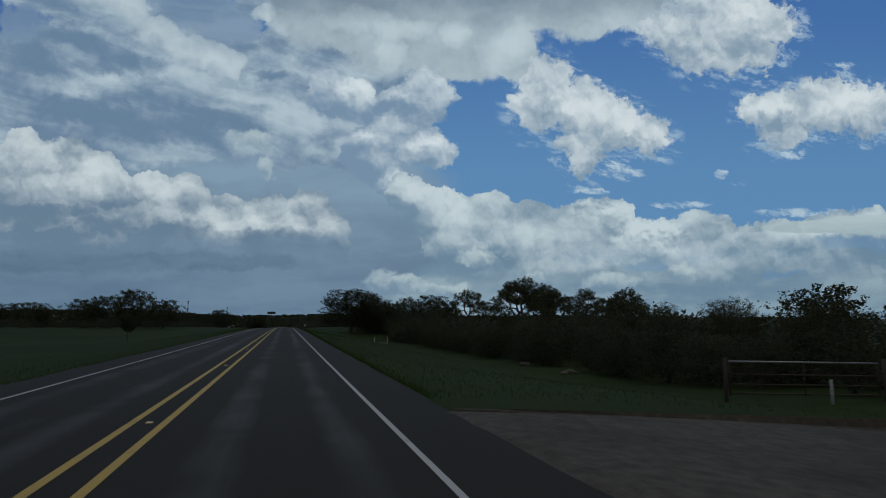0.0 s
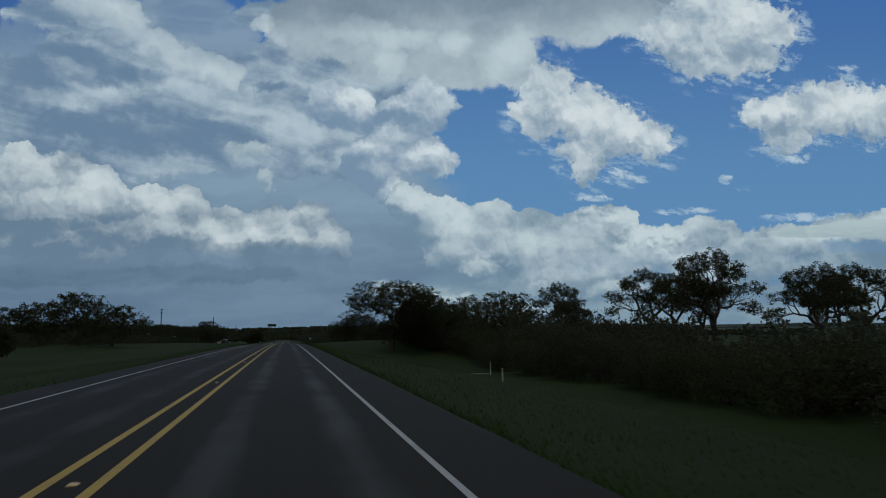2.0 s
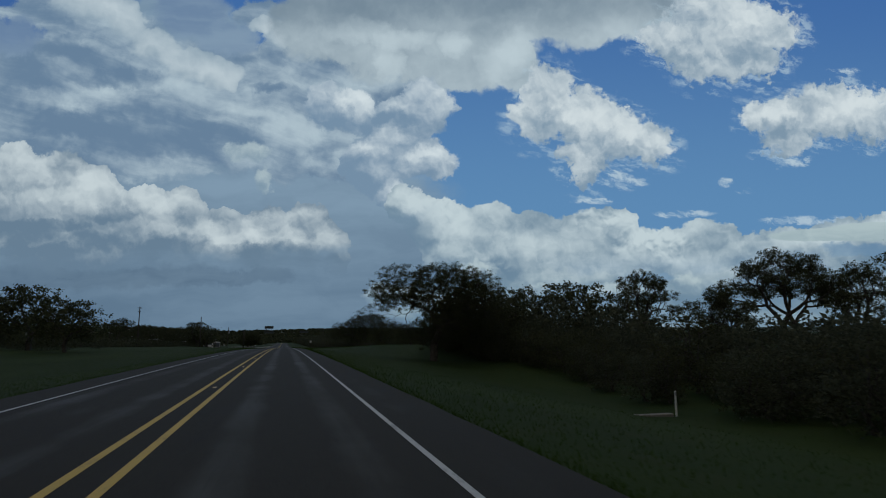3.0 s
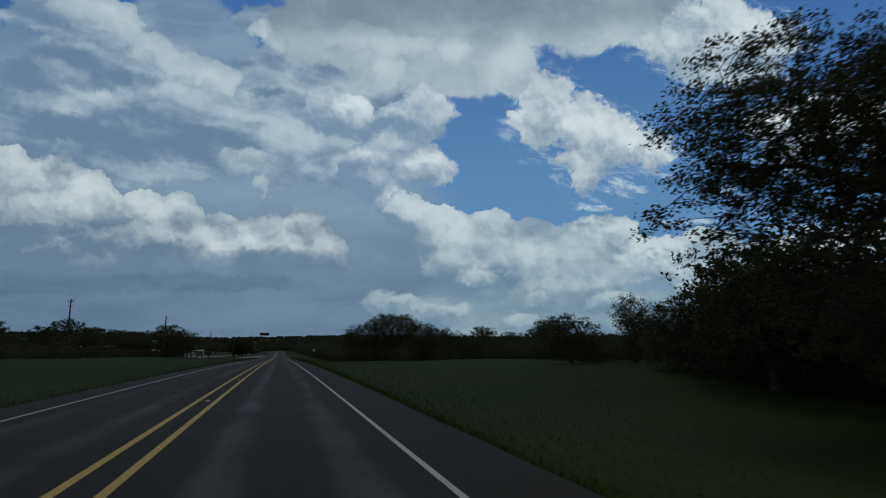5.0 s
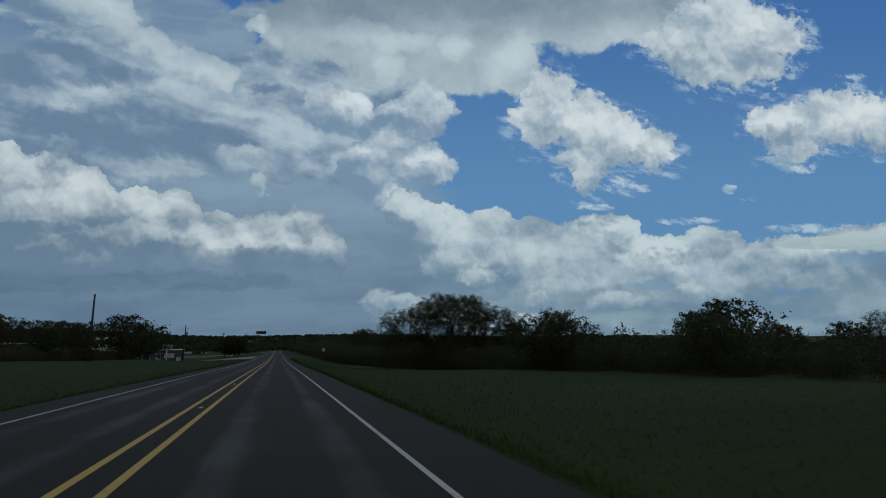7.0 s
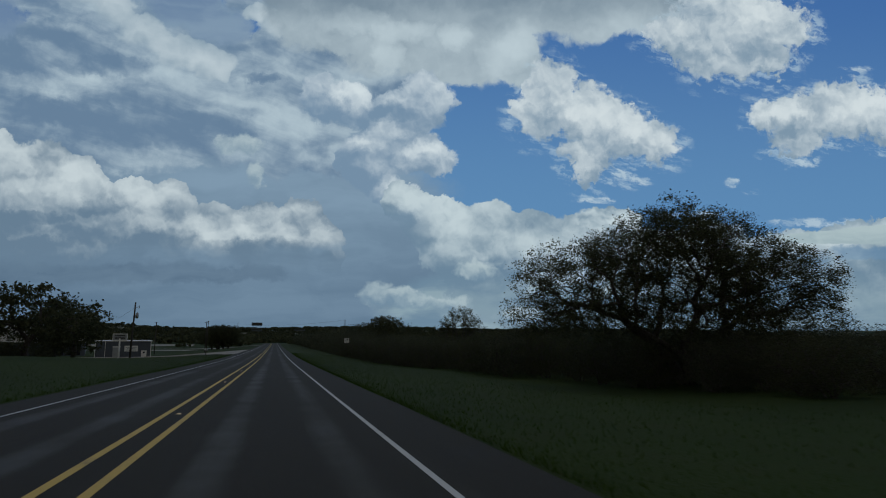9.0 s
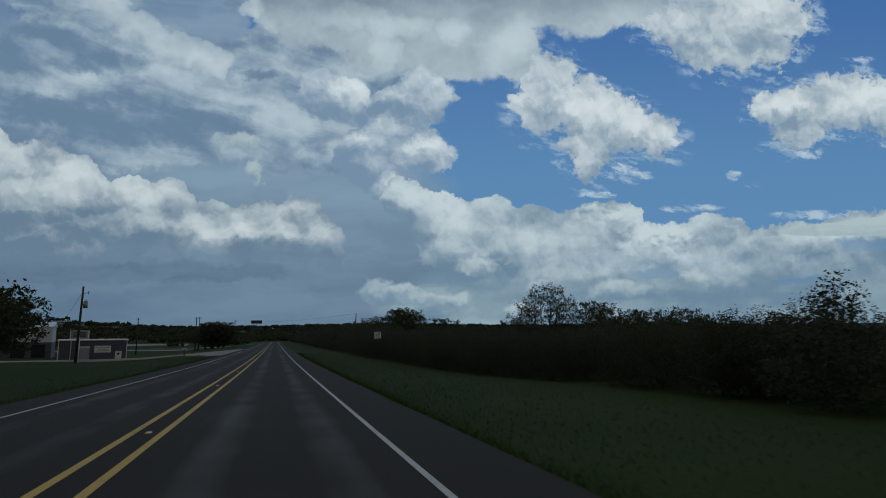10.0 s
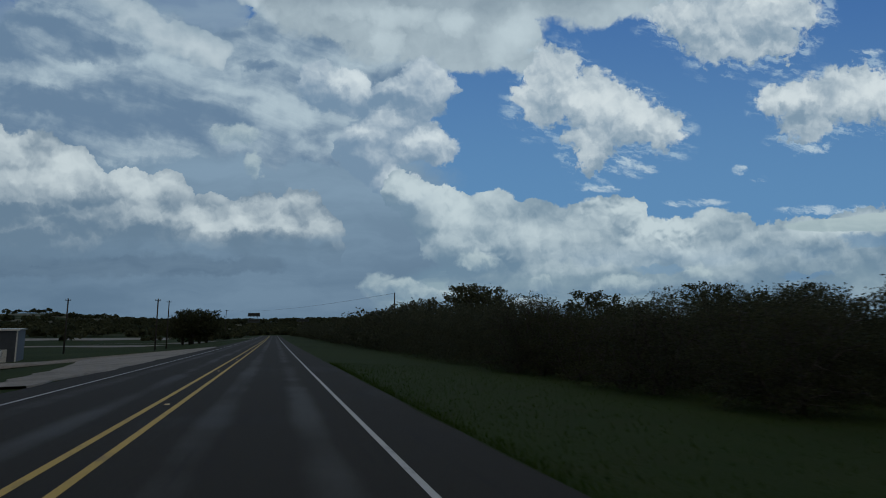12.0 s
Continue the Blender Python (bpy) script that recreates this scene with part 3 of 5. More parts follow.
def patch(name, outline, mat, lift, label, category="driveway"):
    """A flat piece of made ground that follows the land: rows of (y, x from, x to)."""
    ys = np.array([r[0] for r in outline], float)
    yy = np.linspace(ys[0], ys[-1], 40)
    a, b = np.interp(yy, ys, [r[1] for r in outline]), np.interp(yy, ys, [r[2] for r in outline])
    a = a + 0.5 * np.array([noise.noise((y * 0.6, 1.3, 0)) for y in yy])
    b = b + 0.5 * np.array([noise.noise((y * 0.6, 7.3, 0)) for y in yy])
    n = 90
    s = np.linspace(0, 1, n)
    gx = a[:, None] * (1 - s) + b[:, None] * s
    gy = np.repeat(yy[:, None], n, 1)
    gz = land_z(gx, gy) + lift * np.clip(np.minimum(s, 1 - s) * 60 + 0.1, 0, 1)
    i = np.arange(39)[:, None] * n + np.arange(n - 1)
    me = mesh_of(name, np.stack([gx, gy, gz], -1).reshape(-1, 3), np.stack([i, i + 1, i + n + 1, i + n], -1).reshape(-1, 4), mat, True)
    return tagged(new(name, me), label, category, kind="structure")


patch("gravel_drive", [(-9, 2.7, 9), (-3, 2.7, 40), (9.3, 2.7, 40), (10.3, 2.7, 4)], GRAVEL, 0.06, "pale gravel drive leading off the highway to a gate")
patch("paved_drive", [(333, -8, -6.8), (350, -11, -6.8), (374, -17, -6.8), (377, -75, -6.8), (388, -75, -6.8), (393, -9, -6.8)], CONCRETE, 0.08, "pale paved drive beside a metal building")
patch("gravel_lot", [(490, -90, -36), (500, -110, -30), (506, -90, -33)], CONCRETE, 0.08, "pale gravel lot beyond the grass")
patch("far_lot", [(596, -150, -46), (655, -150, -52)], CONCRETE, 0.1, "pale open lot at the foot of far hills", "lot")
patch("side_drive", [(528, -60, -6.8), (537, -30, -6.8)], CONCRETE, 0.07, "pale side drive joining the highway")


# raised markers between the yellow lines
def road_marker(y):
    bm = bmesh.new()
    vs = [bm.verts.new(c) for c in ((-0.05, -0.05, 0), (0.05, -0.05, 0), (0.05, 0.05, 0), (-0.05, 0.05, 0), (-0.035, -0.02, 0.018), (0.035, -0.02, 0.018), (0.035, 0.02, 0.018), (-0.035, 0.02, 0.018))]
    for f in ((4, 5, 6, 7), (0, 1, 5, 4), (1, 2, 6, 5), (2, 3, 7, 6), (3, 0, 4, 7)):
        bm.faces.new([vs[i] for i in f])
    return bm


MARK = plain("amber_reflector", (0.75, 0.55, 0.25), 0.3)
first = part("road_marker", road_marker(0), MARK)
tagged(first, "small amber reflective marker stuck between yellow lines", "road marker", "markers on the centre line")
first.matrix_basis = pose(-2.08, 10.2 - 12.19, float(road_z(-2)) + 0.003)
for k in range(0, 48):
    y = 10.2 + 12.19 * k
    copy_thing(first, pose(-2.08, y, float(road_z(y)) + 0.003))

# ---- plants ----
def leaf_stuff(name, dark, light):
    m, t = material(name)
    r = island(t)
    c = mixed(t, r, dark, light)
    c = mixed(t, grain(place_of(t), 0.8, 3).smooth(0.35, 0.7, 0.0, 0.5), c, tuple(v * 0.6 for v in dark))
    surface(t, c, 0.85, spec=0.12, through=0.36)
    return m


def bark_stuff():
    m, t = material("grey_bark")
    p = coords(t)
    x, y, z = split(p)
    n = grain(joined(t, x * 5, y * 5, z * 0.9), 3, 5)
    c = mixed(t, n.smooth(0.3, 0.7), (0.030, 0.026, 0.022), (0.105, 0.095, 0.082))
    surface(t, c, 0.95, bump=n, depth=0.05, spec=0.2)
    return m


BARK = bark_stuff()
OAK_LEAF = leaf_stuff("oak_leaves", (0.044, 0.050, 0.026), (0.10, 0.108, 0.054))
BRUSH_LEAF = leaf_stuff("brush_leaves", (0.052, 0.059, 0.036), (0.108, 0.116, 0.070))
DRY_LEAF = leaf_stuff("sparse_leaves", (0.044, 0.048, 0.022), (0.095, 0.098, 0.046))


def crown_tips(rng, lobes, count):
    """Twig ends, thickest near the outside of a crown made of lobes (x, y, z, rx, ry, rz)."""
    lobes = np.array(lobes, float)
    vol = lobes[:, 3] * lobes[:, 4] * lobes[:, 5]
    pick = rng.choice(len(lobes), count, p=vol / vol.sum())
    d = rng.normal(size=(count, 3))
    d /= np.linalg.norm(d, axis=1)[:, None]
    r = rng.uniform(0.12, 1, count) ** 0.45
    L = lobes[pick]
    return L[:, :3] + d * r[:, None] * L[:, 3:]


def grown(rng, root, tips, top_r, straight=0.45):
    """Branches from root to the tips, by halving the tips group after group. Rows of start, end, radius at both."""
    segs = []

    def go(start, idx, depth, r):
        pts = tips[idx]
        mid = pts.mean(0)
        if len(idx) <= 2:
            for p in pts:
                knee = (start + p) / 2 + rng.normal(size=3) * 0.06 * np.linalg.norm(p - start)
                segs.append((start, knee, min(r, 0.02), 0.012))
                segs.append((knee, p, 0.012, 0.005))
            return
        k = straight * rng.uniform(0.75, 1.2)
        end = start + (mid - start) * k + rng.normal(size=3) * 0.05 * np.linalg.norm(mid - start)
        r1 = max(0.012, top_r * math.sqrt(len(idx) / len(tips)) * 0.82)
        knee = (start + end) / 2 + rng.normal(size=3) * 0.09 * np.linalg.norm(end - start)
        segs.append((start, knee, r, (r + r1) / 2))
        segs.append((knee, end, (r + r1) / 2, r1))
        c = pts - mid
        w = np.linalg.svd(c, full_matrices=False)[2][0]
        w = w + rng.normal(size=3) * 0.25
        o = np.argsort(c @ w)
        cut = max(1, min(len(o) - 1, int(len(o) * rng.uniform(0.35, 0.65))))
        for half in (o[:cut], o[cut:]):
            rr = max(0.012, top_r * math.sqrt(len(half) / len(tips)) * 0.95)
            go(end, idx[half], depth + 1, min(rr, r1))

    go(root, np.arange(len(tips)), 0, top_r)
    return segs


def limbs_mesh(name, segs, mat, least=0.0):
    segs = [s for s in segs if s[2] >= least]
    a = np.array([s[0] for s in segs])
    b = np.array([s[1] for s in segs])
    r0, r1 = np.array([s[2] for s in segs]), np.array([s[3] for s in segs])
    d = b - a
    d /= np.linalg.norm(d, axis=1)[:, None] + 1e-9
    side = np.cross(d, np.where(abs(d[:, 2:]) > 0.9, (1.0, 0, 0), (0, 0, 1.0)))
    side /= np.linalg.norm(side, axis=1)[:, None] + 1e-9
    other = np.cross(d, side)
    cos, rows = [], []
    thick = (r0 > 0.06)
    for sel, n in ((thick, 7), (~thick, 3)):
        if not sel.any():
            continue
        ang = np.arange(n) * math.tau / n
        ring = np.cos(ang)[None, :, None] * side[sel][:, None] + np.sin(ang)[None, :, None] * other[sel][:, None]
        lo, hi = a[sel][:, None] + ring * r0[sel][:, None, None], b[sel][:, None] + ring * r1[sel][:, None, None]
        v = np.concatenate([lo, hi], 1).reshape(-1, 3)
        base = sum(len(c) for c in cos) + np.arange(sel.sum())[:, None] * 2 * n
        k = np.arange(n)
        f = np.stack([base + k, base + (k + 1) % n, base + n + (k + 1) % n, base + n + k], -1).reshape(-1, 4)
        cos.append(v)
        rows.append(f)
    return mesh_of(name, np.concatenate(cos), np.concatenate(rows), mat, True)


def leaves_mesh(name, rng, tips, per, spread, size, mat):
    """Small folded leaf sprays round each twig end, some tips left bare."""
    n = len(tips) * per
    c = np.repeat(tips, per, 0) + rng.normal(size=(n, 3)) * spread * (0.6, 0.6, 0.45)
    u = rng.normal(size=(n, 3))
    u /= np.linalg.norm(u, axis=1)[:, None]
    w = np.cross(u, rng.normal(size=(n, 3)))
    w /= np.linalg.norm(w, axis=1)[:, None]
    s = size * rng.uniform(0.6, 1.4, n)[:, None]
    co = np.stack([c - u * s, c + w * s * 0.5, c + u * s, c - w * s * 0.5], 1).reshape(-1, 3)
    return mesh_of(name, co, np.arange(n * 4).reshape(-1, 4), mat)


def plant(name, seed, lobes, tips, per, spread, size, trunk, leaf, label, category, group="", stems=1, straight=0.45, bare=0.0, least=0.0):
    """A tree or shrub at the origin: an empty with trunk and crown."""
    rng = np.random.default_rng(seed)
    ends = crown_tips(rng, lobes, tips)
    ends[:, 2] = np.maximum(ends[:, 2], 0.15)
    root = new(name)
    root.empty_display_size = 0.2
    segs = []
    if stems == 1:
        low = np.array([0, 0, -0.3])
        segs += grown(rng, low, ends, trunk, straight)
    else:
        o = np.argsort(np.arctan2(ends[:, 1], ends[:, 0]))
        for k, part_of in enumerate(np.array_split(o, stems)):
            a = k * math.tau / stems
            segs += grown(rng, np.array([0.25 * math.cos(a), 0.25 * math.sin(a), -0.3]), ends[part_of], trunk, straight)
    t = new("trunk", limbs_mesh("trunk", segs, BARK, least))
    t.parent = root
    keep = ends[rng.uniform(size=len(ends)) > bare]
    c = new("crown", leaves_mesh("crown", rng, keep, per, spread, size, leaf))
    c.parent = root
    return tagged(root, label, category, group)


def ground_at(x, y):
    return float(land_z(x, y))


def stand(ob, x, y, turn=0.0, size=1.0, tall=1.0, sink=0.1):
    m = pose(x, y, ground_at(x, y) - sink, 0, 0, turn) @ Matrix.Diagonal((size, size, size * tall, 1))
    ob.matrix_basis = m
    return ob


def another(ob, x, y, turn=0.0, size=1.0, tall=1.0, sink=0.1, label=""):
    c = copy_thing(ob, Matrix.Identity(4))
    if label:
        tagged(c, label)
    return stand(c, x, y, turn, size, tall, sink)


OAK_LABEL = "spreading live oak with dark leaves and twisted grey limbs"
# the two great oaks that the road passes on its right side
near_oak = plant("oak_tree", 11, [(1.5, 0, 9.3, 5.2, 5.0, 4.2), (-2.8, 2.2, 10.3, 3.8, 3.2, 3.2), (-4.4, 1.6, 9.0, 2.6, 2.2, 1.9), (-5.9, 1.6, 6.7, 2.0, 1.6, 1.1), (4.5, -1.0, 7.0, 4.0, 4.5, 3.6), (0.5, 1.5, 12.0, 2.8, 2.6, 1.8), (1.5, 1.5, 3.6, 4.6, 3.5, 2.4), (1.5, -2.5, 6.0, 3.2, 3.0, 2.5), (-2.2, 2.5, 4.2, 2.4, 2.2, 1.4), (-3.4, 0.5, 9.0, 3.2, 3.0, 2.4), (3.5, -1.0, 9.5, 3.8, 4.0, 3.2), (5.0, 1.5, 5.0, 3.6, 3.4, 3.0)],
                 2700, 56, 0.25, 0.058, 0.42, OAK_LEAF, "tall live oak with a low bough reaching towards the road", "tree", "roadside oaks")
stand(near_oak, 14.5, 135.2, 0, 1.0, 0.76)
wide_oak = plant("oak_tree", 23, [(0, 0, 8.0, 6.5, 6.0, 3.2), (-6.5, 0.5, 6.4, 4.6, 4.5, 2.6), (6.5, -0.5, 6.6, 4.8, 4.5, 2.8), (-9.0, 1.0, 4.2, 2.8, 3.0, 1.5), (9.2, 0, 4.6, 3.0, 3.0, 2.0), (-3, -3, 9.0, 3.2, 3.0, 2.0), (3, 2, 9.4, 3.4, 3.0, 2.0), (0, 0, 4.0, 7.5, 5.0, 2.0)],
                 2700, 58, 0.36, 0.06, 0.34, OAK_LEAF, "broad live oak rising out of roadside brush", "tree", "roadside oaks", stems=3)
stand(wide_oak, 24.5, 259.0)
# open-crowned oak, used along the fields
open_oak = plant("oak_tree", 37, [(0, 0, 10.2, 1.8, 1.8, 1.1), (-2.6, 0.5, 9.3, 1.6, 1.6, 1.1), (2.6, -0.6, 9.1, 1.6, 1.6, 1.1), (-4.6, -0.5, 7.5, 1.5, 1.5, 1.0), (4.6, 0.6, 7.3, 1.5, 1.5, 1.0), (1.0, 2.8, 8.7, 1.5, 1.5, 1.0), (-1.0, -2.8, 8.5, 1.5, 1.5, 1.0),
                                     (-5.7, 1.0, 5.5, 1.3, 1.3, 0.8), (5.7, -1.0, 5.3, 1.3, 1.3, 0.8), (0, 0.3, 7.2, 1.6, 1.6, 1.0), (2.8, 2.6, 6.9, 1.3, 1.3, 0.8), (-2.9, -2.5, 6.7, 1.3, 1.3, 0.8), (-2.4, 2.7, 7.4, 1.3, 1.3, 0.8), (3.0, -2.6, 7.2, 1.3, 1.3, 0.8)],
                 720, 24, 0.27, 0.085, 0.36, OAK_LEAF, OAK_LABEL, "tree", "field oaks", straight=0.36)
stand(open_oak, 45.7, 107.0, 20, 1.12)
full_oak = plant("oak_tree", 41, [(0, 0, 5.6, 4.8, 4.6, 3.0), (-3.6, 1, 4.6, 3.2, 3.2, 2.6), (3.4, -1, 4.8, 3.4, 3.2, 2.6), (0.5, 2.6, 7.0, 3.0, 2.8, 1.9), (0, 0, 3.0, 4.8, 4.6, 2.0)],
                 480, 22, 0.42, 0.14, 0.36, OAK_LEAF, "dense round-crowned oak with dark green leaves", "tree", "field oaks", least=0.03)
stand(full_oak, 31.0, 149.0, 0, 0.95)
far_oak = plant("oak_tree", 43, [(0, 0, 5.6, 4.8, 4.6, 3.0), (-3.8, 1, 4.4, 3.0, 3.2, 2.4), (3.6, -1, 4.8, 3.2, 3.2, 2.6), (0.8, 2.2, 7.2, 2.8, 2.8, 1.7), (-1.6, -1, 7.0, 2.4, 2.4, 1.5), (0, 0, 3.0, 4.8, 4.6, 2.0)],
                300, 15, 0.46, 0.2, 0.36, OAK_LEAF, "dense round-crowned oak with dark green leaves", "tree", "field oaks", least=0.04)
stand(far_oak, -34, 184, 0, 1.0)
thin_tree = plant("mesquite_tree", 53, [(0, 0, 4.6, 2.4, 2.3, 1.7), (-1.6, 0.6, 3.6, 1.5, 1.5, 1.3), (1.7, -0.4, 3.8, 1.6, 1.5, 1.4), (0.3, 0.5, 5.8, 1.5, 1.4, 0.9)],
                  420, 20, 0.24, 0.06, 0.12, DRY_LEAF, "thin mesquite tree with sparse feathery leaves", "tree", "mesquite trees", stems=3, bare=0.1)
stand(thin_tree, 24.6, 305.5, 0, 1.2)
young_tree = plant("young_oak_tree", 59, [(0, 0, 3.8, 1.5, 1.5, 1.4), (0.4, 0.3, 2.8, 1.3, 1.2, 0.9)], 220, 26, 0.3, 0.10, 0.10, OAK_LEAF, "small single oak with a thin trunk standing in grass", "tree")
stand(young_tree, -29.3, 123.2)
brush_a = plant("brush_shrub", 61, [(0, 0, 1.9, 2.0, 1.9, 1.7), (1.1, 0.6, 2.9, 1.2, 1.2, 1.0), (-1.2, -0.3, 2.2, 1.3, 1.2, 1.3), (0, 0, 0.8, 2.2, 2.1, 0.8)],
                170, 19, 0.30, 0.08, 0.07, BRUSH_LEAF, "dense dark green thorny brush growing beside the verge", "shrub", "roadside brush", stems=4, least=0.0205)
stand(brush_a, 17.0, 270.0)
brush_b = plant("brush_shrub", 67, [(0, 0, 1.6, 2.1, 2.0, 1.5), (-0.9, 0.8, 2.6, 1.1, 1.0, 0.9), (1.3, -0.6, 1.9, 1.3, 1.3, 1.2), (0, 0, 0.7, 2.3, 2.2, 0.7)],
                170, 19, 0.30, 0.08, 0.07, OAK_LEAF, "dense dark green thorny brush growing beside the verge", "shrub", "roadside brush", stems=4, least=0.0205)
stand(brush_b, 18.0, 274.0)
brush_c = plant("brush_shrub", 71, [(0, 0, 2.6, 1.3, 1.3, 2.0), (0.6, 0.3, 4.0, 0.9, 0.9, 0.9), (-0.6, -0.4, 3.4, 0.9, 0.9, 1.0), (0, 0, 1.0, 1.5, 1.5, 0.9)],
                150, 15, 0.26, 0.075, 0.06, DRY_LEAF, "tall twiggy shrub with thin pale leaves among brush", "shrub", "roadside brush", stems=4, bare=0.15, least=0.008)
stand(brush_c, 20.0, 272.0)

fine_a = plant("brush_shrub", 73, [(0, 0, 1.9, 2.0, 1.9, 1.7), (1.0, 0.6, 2.8, 1.2, 1.2, 1.0), (-1.2, -0.3, 2.2, 1.3, 1.2, 1.3), (0, 0, 0.8, 2.2, 2.1, 0.8)],
               230, 34, 0.22, 0.042, 0.07, BRUSH_LEAF, "dense fine-leaved dark brush growing beside the verge", "shrub", "roadside brush", stems=4)
stand(fine_a, 17.5, 286.0, 0, 0.8)
fine_b = plant("brush_shrub", 79, [(0, 0, 1.7, 2.1, 2.0, 1.5), (-0.9, 0.8, 2.7, 1.1, 1.0, 0.9), (1.3, -0.6, 2.0, 1.3, 1.3, 1.2), (0.4, 0.2, 2.9, 0.9, 0.9, 0.7), (0, 0, 0.7, 2.3, 2.2, 0.7)],
               230, 34, 0.22, 0.042, 0.07, OAK_LEAF, "dense fine-leaved dark brush growing beside the verge", "shrub", "roadside brush", stems=4)
stand(fine_b, 15.5, 296.0, 0, 0.8)

# single trees: kind, x, y, turn, size
for kind, x, y, turn, size in (
        (open_oak, 53, 130, 120, 1.1), (open_oak, 46, 145, 200, 0.95), (far_oak, 38, 148, 80, 1.05), (open_oak, 66, 140, 300, 1.1), (far_oak, 58, 165, 10, 0.9), (open_oak, 60, 126, 250, 0.95), (open_oak, 33, 116, 60, 0.66), (open_oak, 53, 96, 90, 0.85),
        (thin_tree, 23.3, 162, 90, 0.72), (full_oak, 17.6, 160.5, 20, 0.38), (full_oak, 21.5, 142, 150, 1.0), (full_oak, 19, 146, 40, 0.72), (full_oak, 23, 150.5, 240, 0.75), (full_oak, 20.5, 152, 140, 0.5), (open_oak, 76, 118, 30, 1.0), (open_oak, 44, 92, 10, 0.8), (far_oak, 52, 82, 140, 0.8),
        (full_oak, 26, 145, 250, 0.8), (thin_tree, 27.5, 41.5, 30, 0.8), (far_oak, 38, 60, 30, 0.75), (thin_tree, 34, 30, 130, 0.7), (far_oak, 42, 38, 200, 0.75), (thin_tree, 28, 31, 10, 0.68), (thin_tree, 31, 36, 75, 0.8), (thin_tree, 36, 40, 160, 0.85), (thin_tree, 27, 25, 220, 0.66), (thin_tree, 33, 46, 300, 0.8), (thin_tree, 24.5, 34, 45, 0.62),
        (full_oak, 24.8, 228, 200, 0.68), (full_oak, 27, 208, 20, 0.46), (full_oak, 31, 236, 20, 0.75), (far_oak, 52, 234, 0, 0.95), (far_oak, 60.5, 249, 20, 0.95), (open_oak, 62, 215, 170, 0.6), (far_oak, 78, 252, 99, 0.75),
        (thin_tree, 70, 230, 0, 1.0), (far_oak, 96, 255, 10, 0.85), (far_oak, 88, 225, 200, 0.7), (far_oak, 110, 240, 50, 0.8), (far_oak, 125, 225, 150, 0.8),
        (far_oak, 34.5, 411, 50, 1.3), (far_oak, 33, 369, 150, 0.8), (far_oak, 28.7, 432, 250, 1.1), (far_oak, 21, 428, 10, 0.8), (far_oak, 32, 401, 90, 1.15), (far_oak, 40, 350, 290, 0.7), (far_oak, 38, 330, 190, 0.55), (far_oak, 112, 441, 60, 1.8), (full_oak, 31, 297, 30, 0.56), (full_oak, 35, 299, 130, 0.58), (full_oak, 28, 300, 230, 0.5), (full_oak, 33, 308, 80, 0.52), (far_oak, 128, 446, 200, 1.45),
        # left of the road
        (far_oak, -45, 200, 70, 1.42), (far_oak, -56, 209, 30, 1.2), (far_oak, -66, 220, 200, 1.1), (far_oak, -76, 212, 120, 0.95), (far_oak, -90, 230, 10, 1.0), (far_oak, -102, 212, 300, 0.9),
        (far_oak, -120, 232, 30, 0.9), (far_oak, -140, 225, 130, 1.0), (far_oak, -160, 240, 200, 1.0), (far_oak, -50, 246, 0, 0.8), (far_oak, -62, 262, 100, 0.9),
        (far_oak, -42, 276, 15, 0.82), (far_oak, -38, 288, 115, 0.8), (far_oak, -48, 266, 215, 0.8), (far_oak, -44, 288, 90, 0.9), (far_oak, -37.5, 298, 222, 0.85), (far_oak, -38, 309, 300, 0.95), (far_oak, -32.5, 320, 40, 1.25), (far_oak, -30.5, 332, 130, 1.1), (far_oak, -46, 320, 190, 1.05), (full_oak, -36.5, 343, 20, 1.2), (full_oak, -34.8, 338, 140, 0.9),
        (open_oak, -54, 300, 45, 0.95), (far_oak, -70, 300, 45, 0.9), (far_oak, -80, 280, 145, 0.9), (far_oak, -58, 336, 145, 1.0), (far_oak, -96, 270, 5, 0.9), (far_oak, -180, 235, 60, 1.0),
        (far_oak, -24.0, 508, 30, 1.3), (far_oak, -27.5, 512, 230, 1.15), (far_oak, -20.5, 511, 130, 1.15), (far_oak, -25.0, 509, 90, 1.25), (far_oak, -22.2, 510, 300, 1.25)):
    another(kind, x, y, turn, size)

# brush belt along the right side: a front that wanders, single shrubs before a thicket
rng = np.random.default_rng(5)
FRONT_Y = (16, 30, 53, 80, 106, 126, 136, 143, 152, 165, 180, 200, 216, 235, 243, 262, 280, 300, 340, 365, 420, 470, 620)
FRONT_X = (21, 19.5, 19, 18.5, 18.5, 23, 19, 21, 18, 18.5, 22, 25, 25, 23, 22, 19.0, 15.2, 11.6, 11.4, 12, 12.5, 12, 11)
LOW_Y = (16, 36, 60, 120, 134, 152, 158, 200, 215, 240, 255, 270, 285, 305, 325, 338, 350, 365, 400, 600)
LOW_K = (0.76, 0.94, 0.95, 1.0, 1.2, 1.1, 0.62, 0.55, 0.7, 0.8, 0.9, 1.02, 0.97, 1.0, 1.05, 1.12, 1.28, 1.5, 1.6, 1.4)
thicket, close_thicket = [], []
y = 16.0
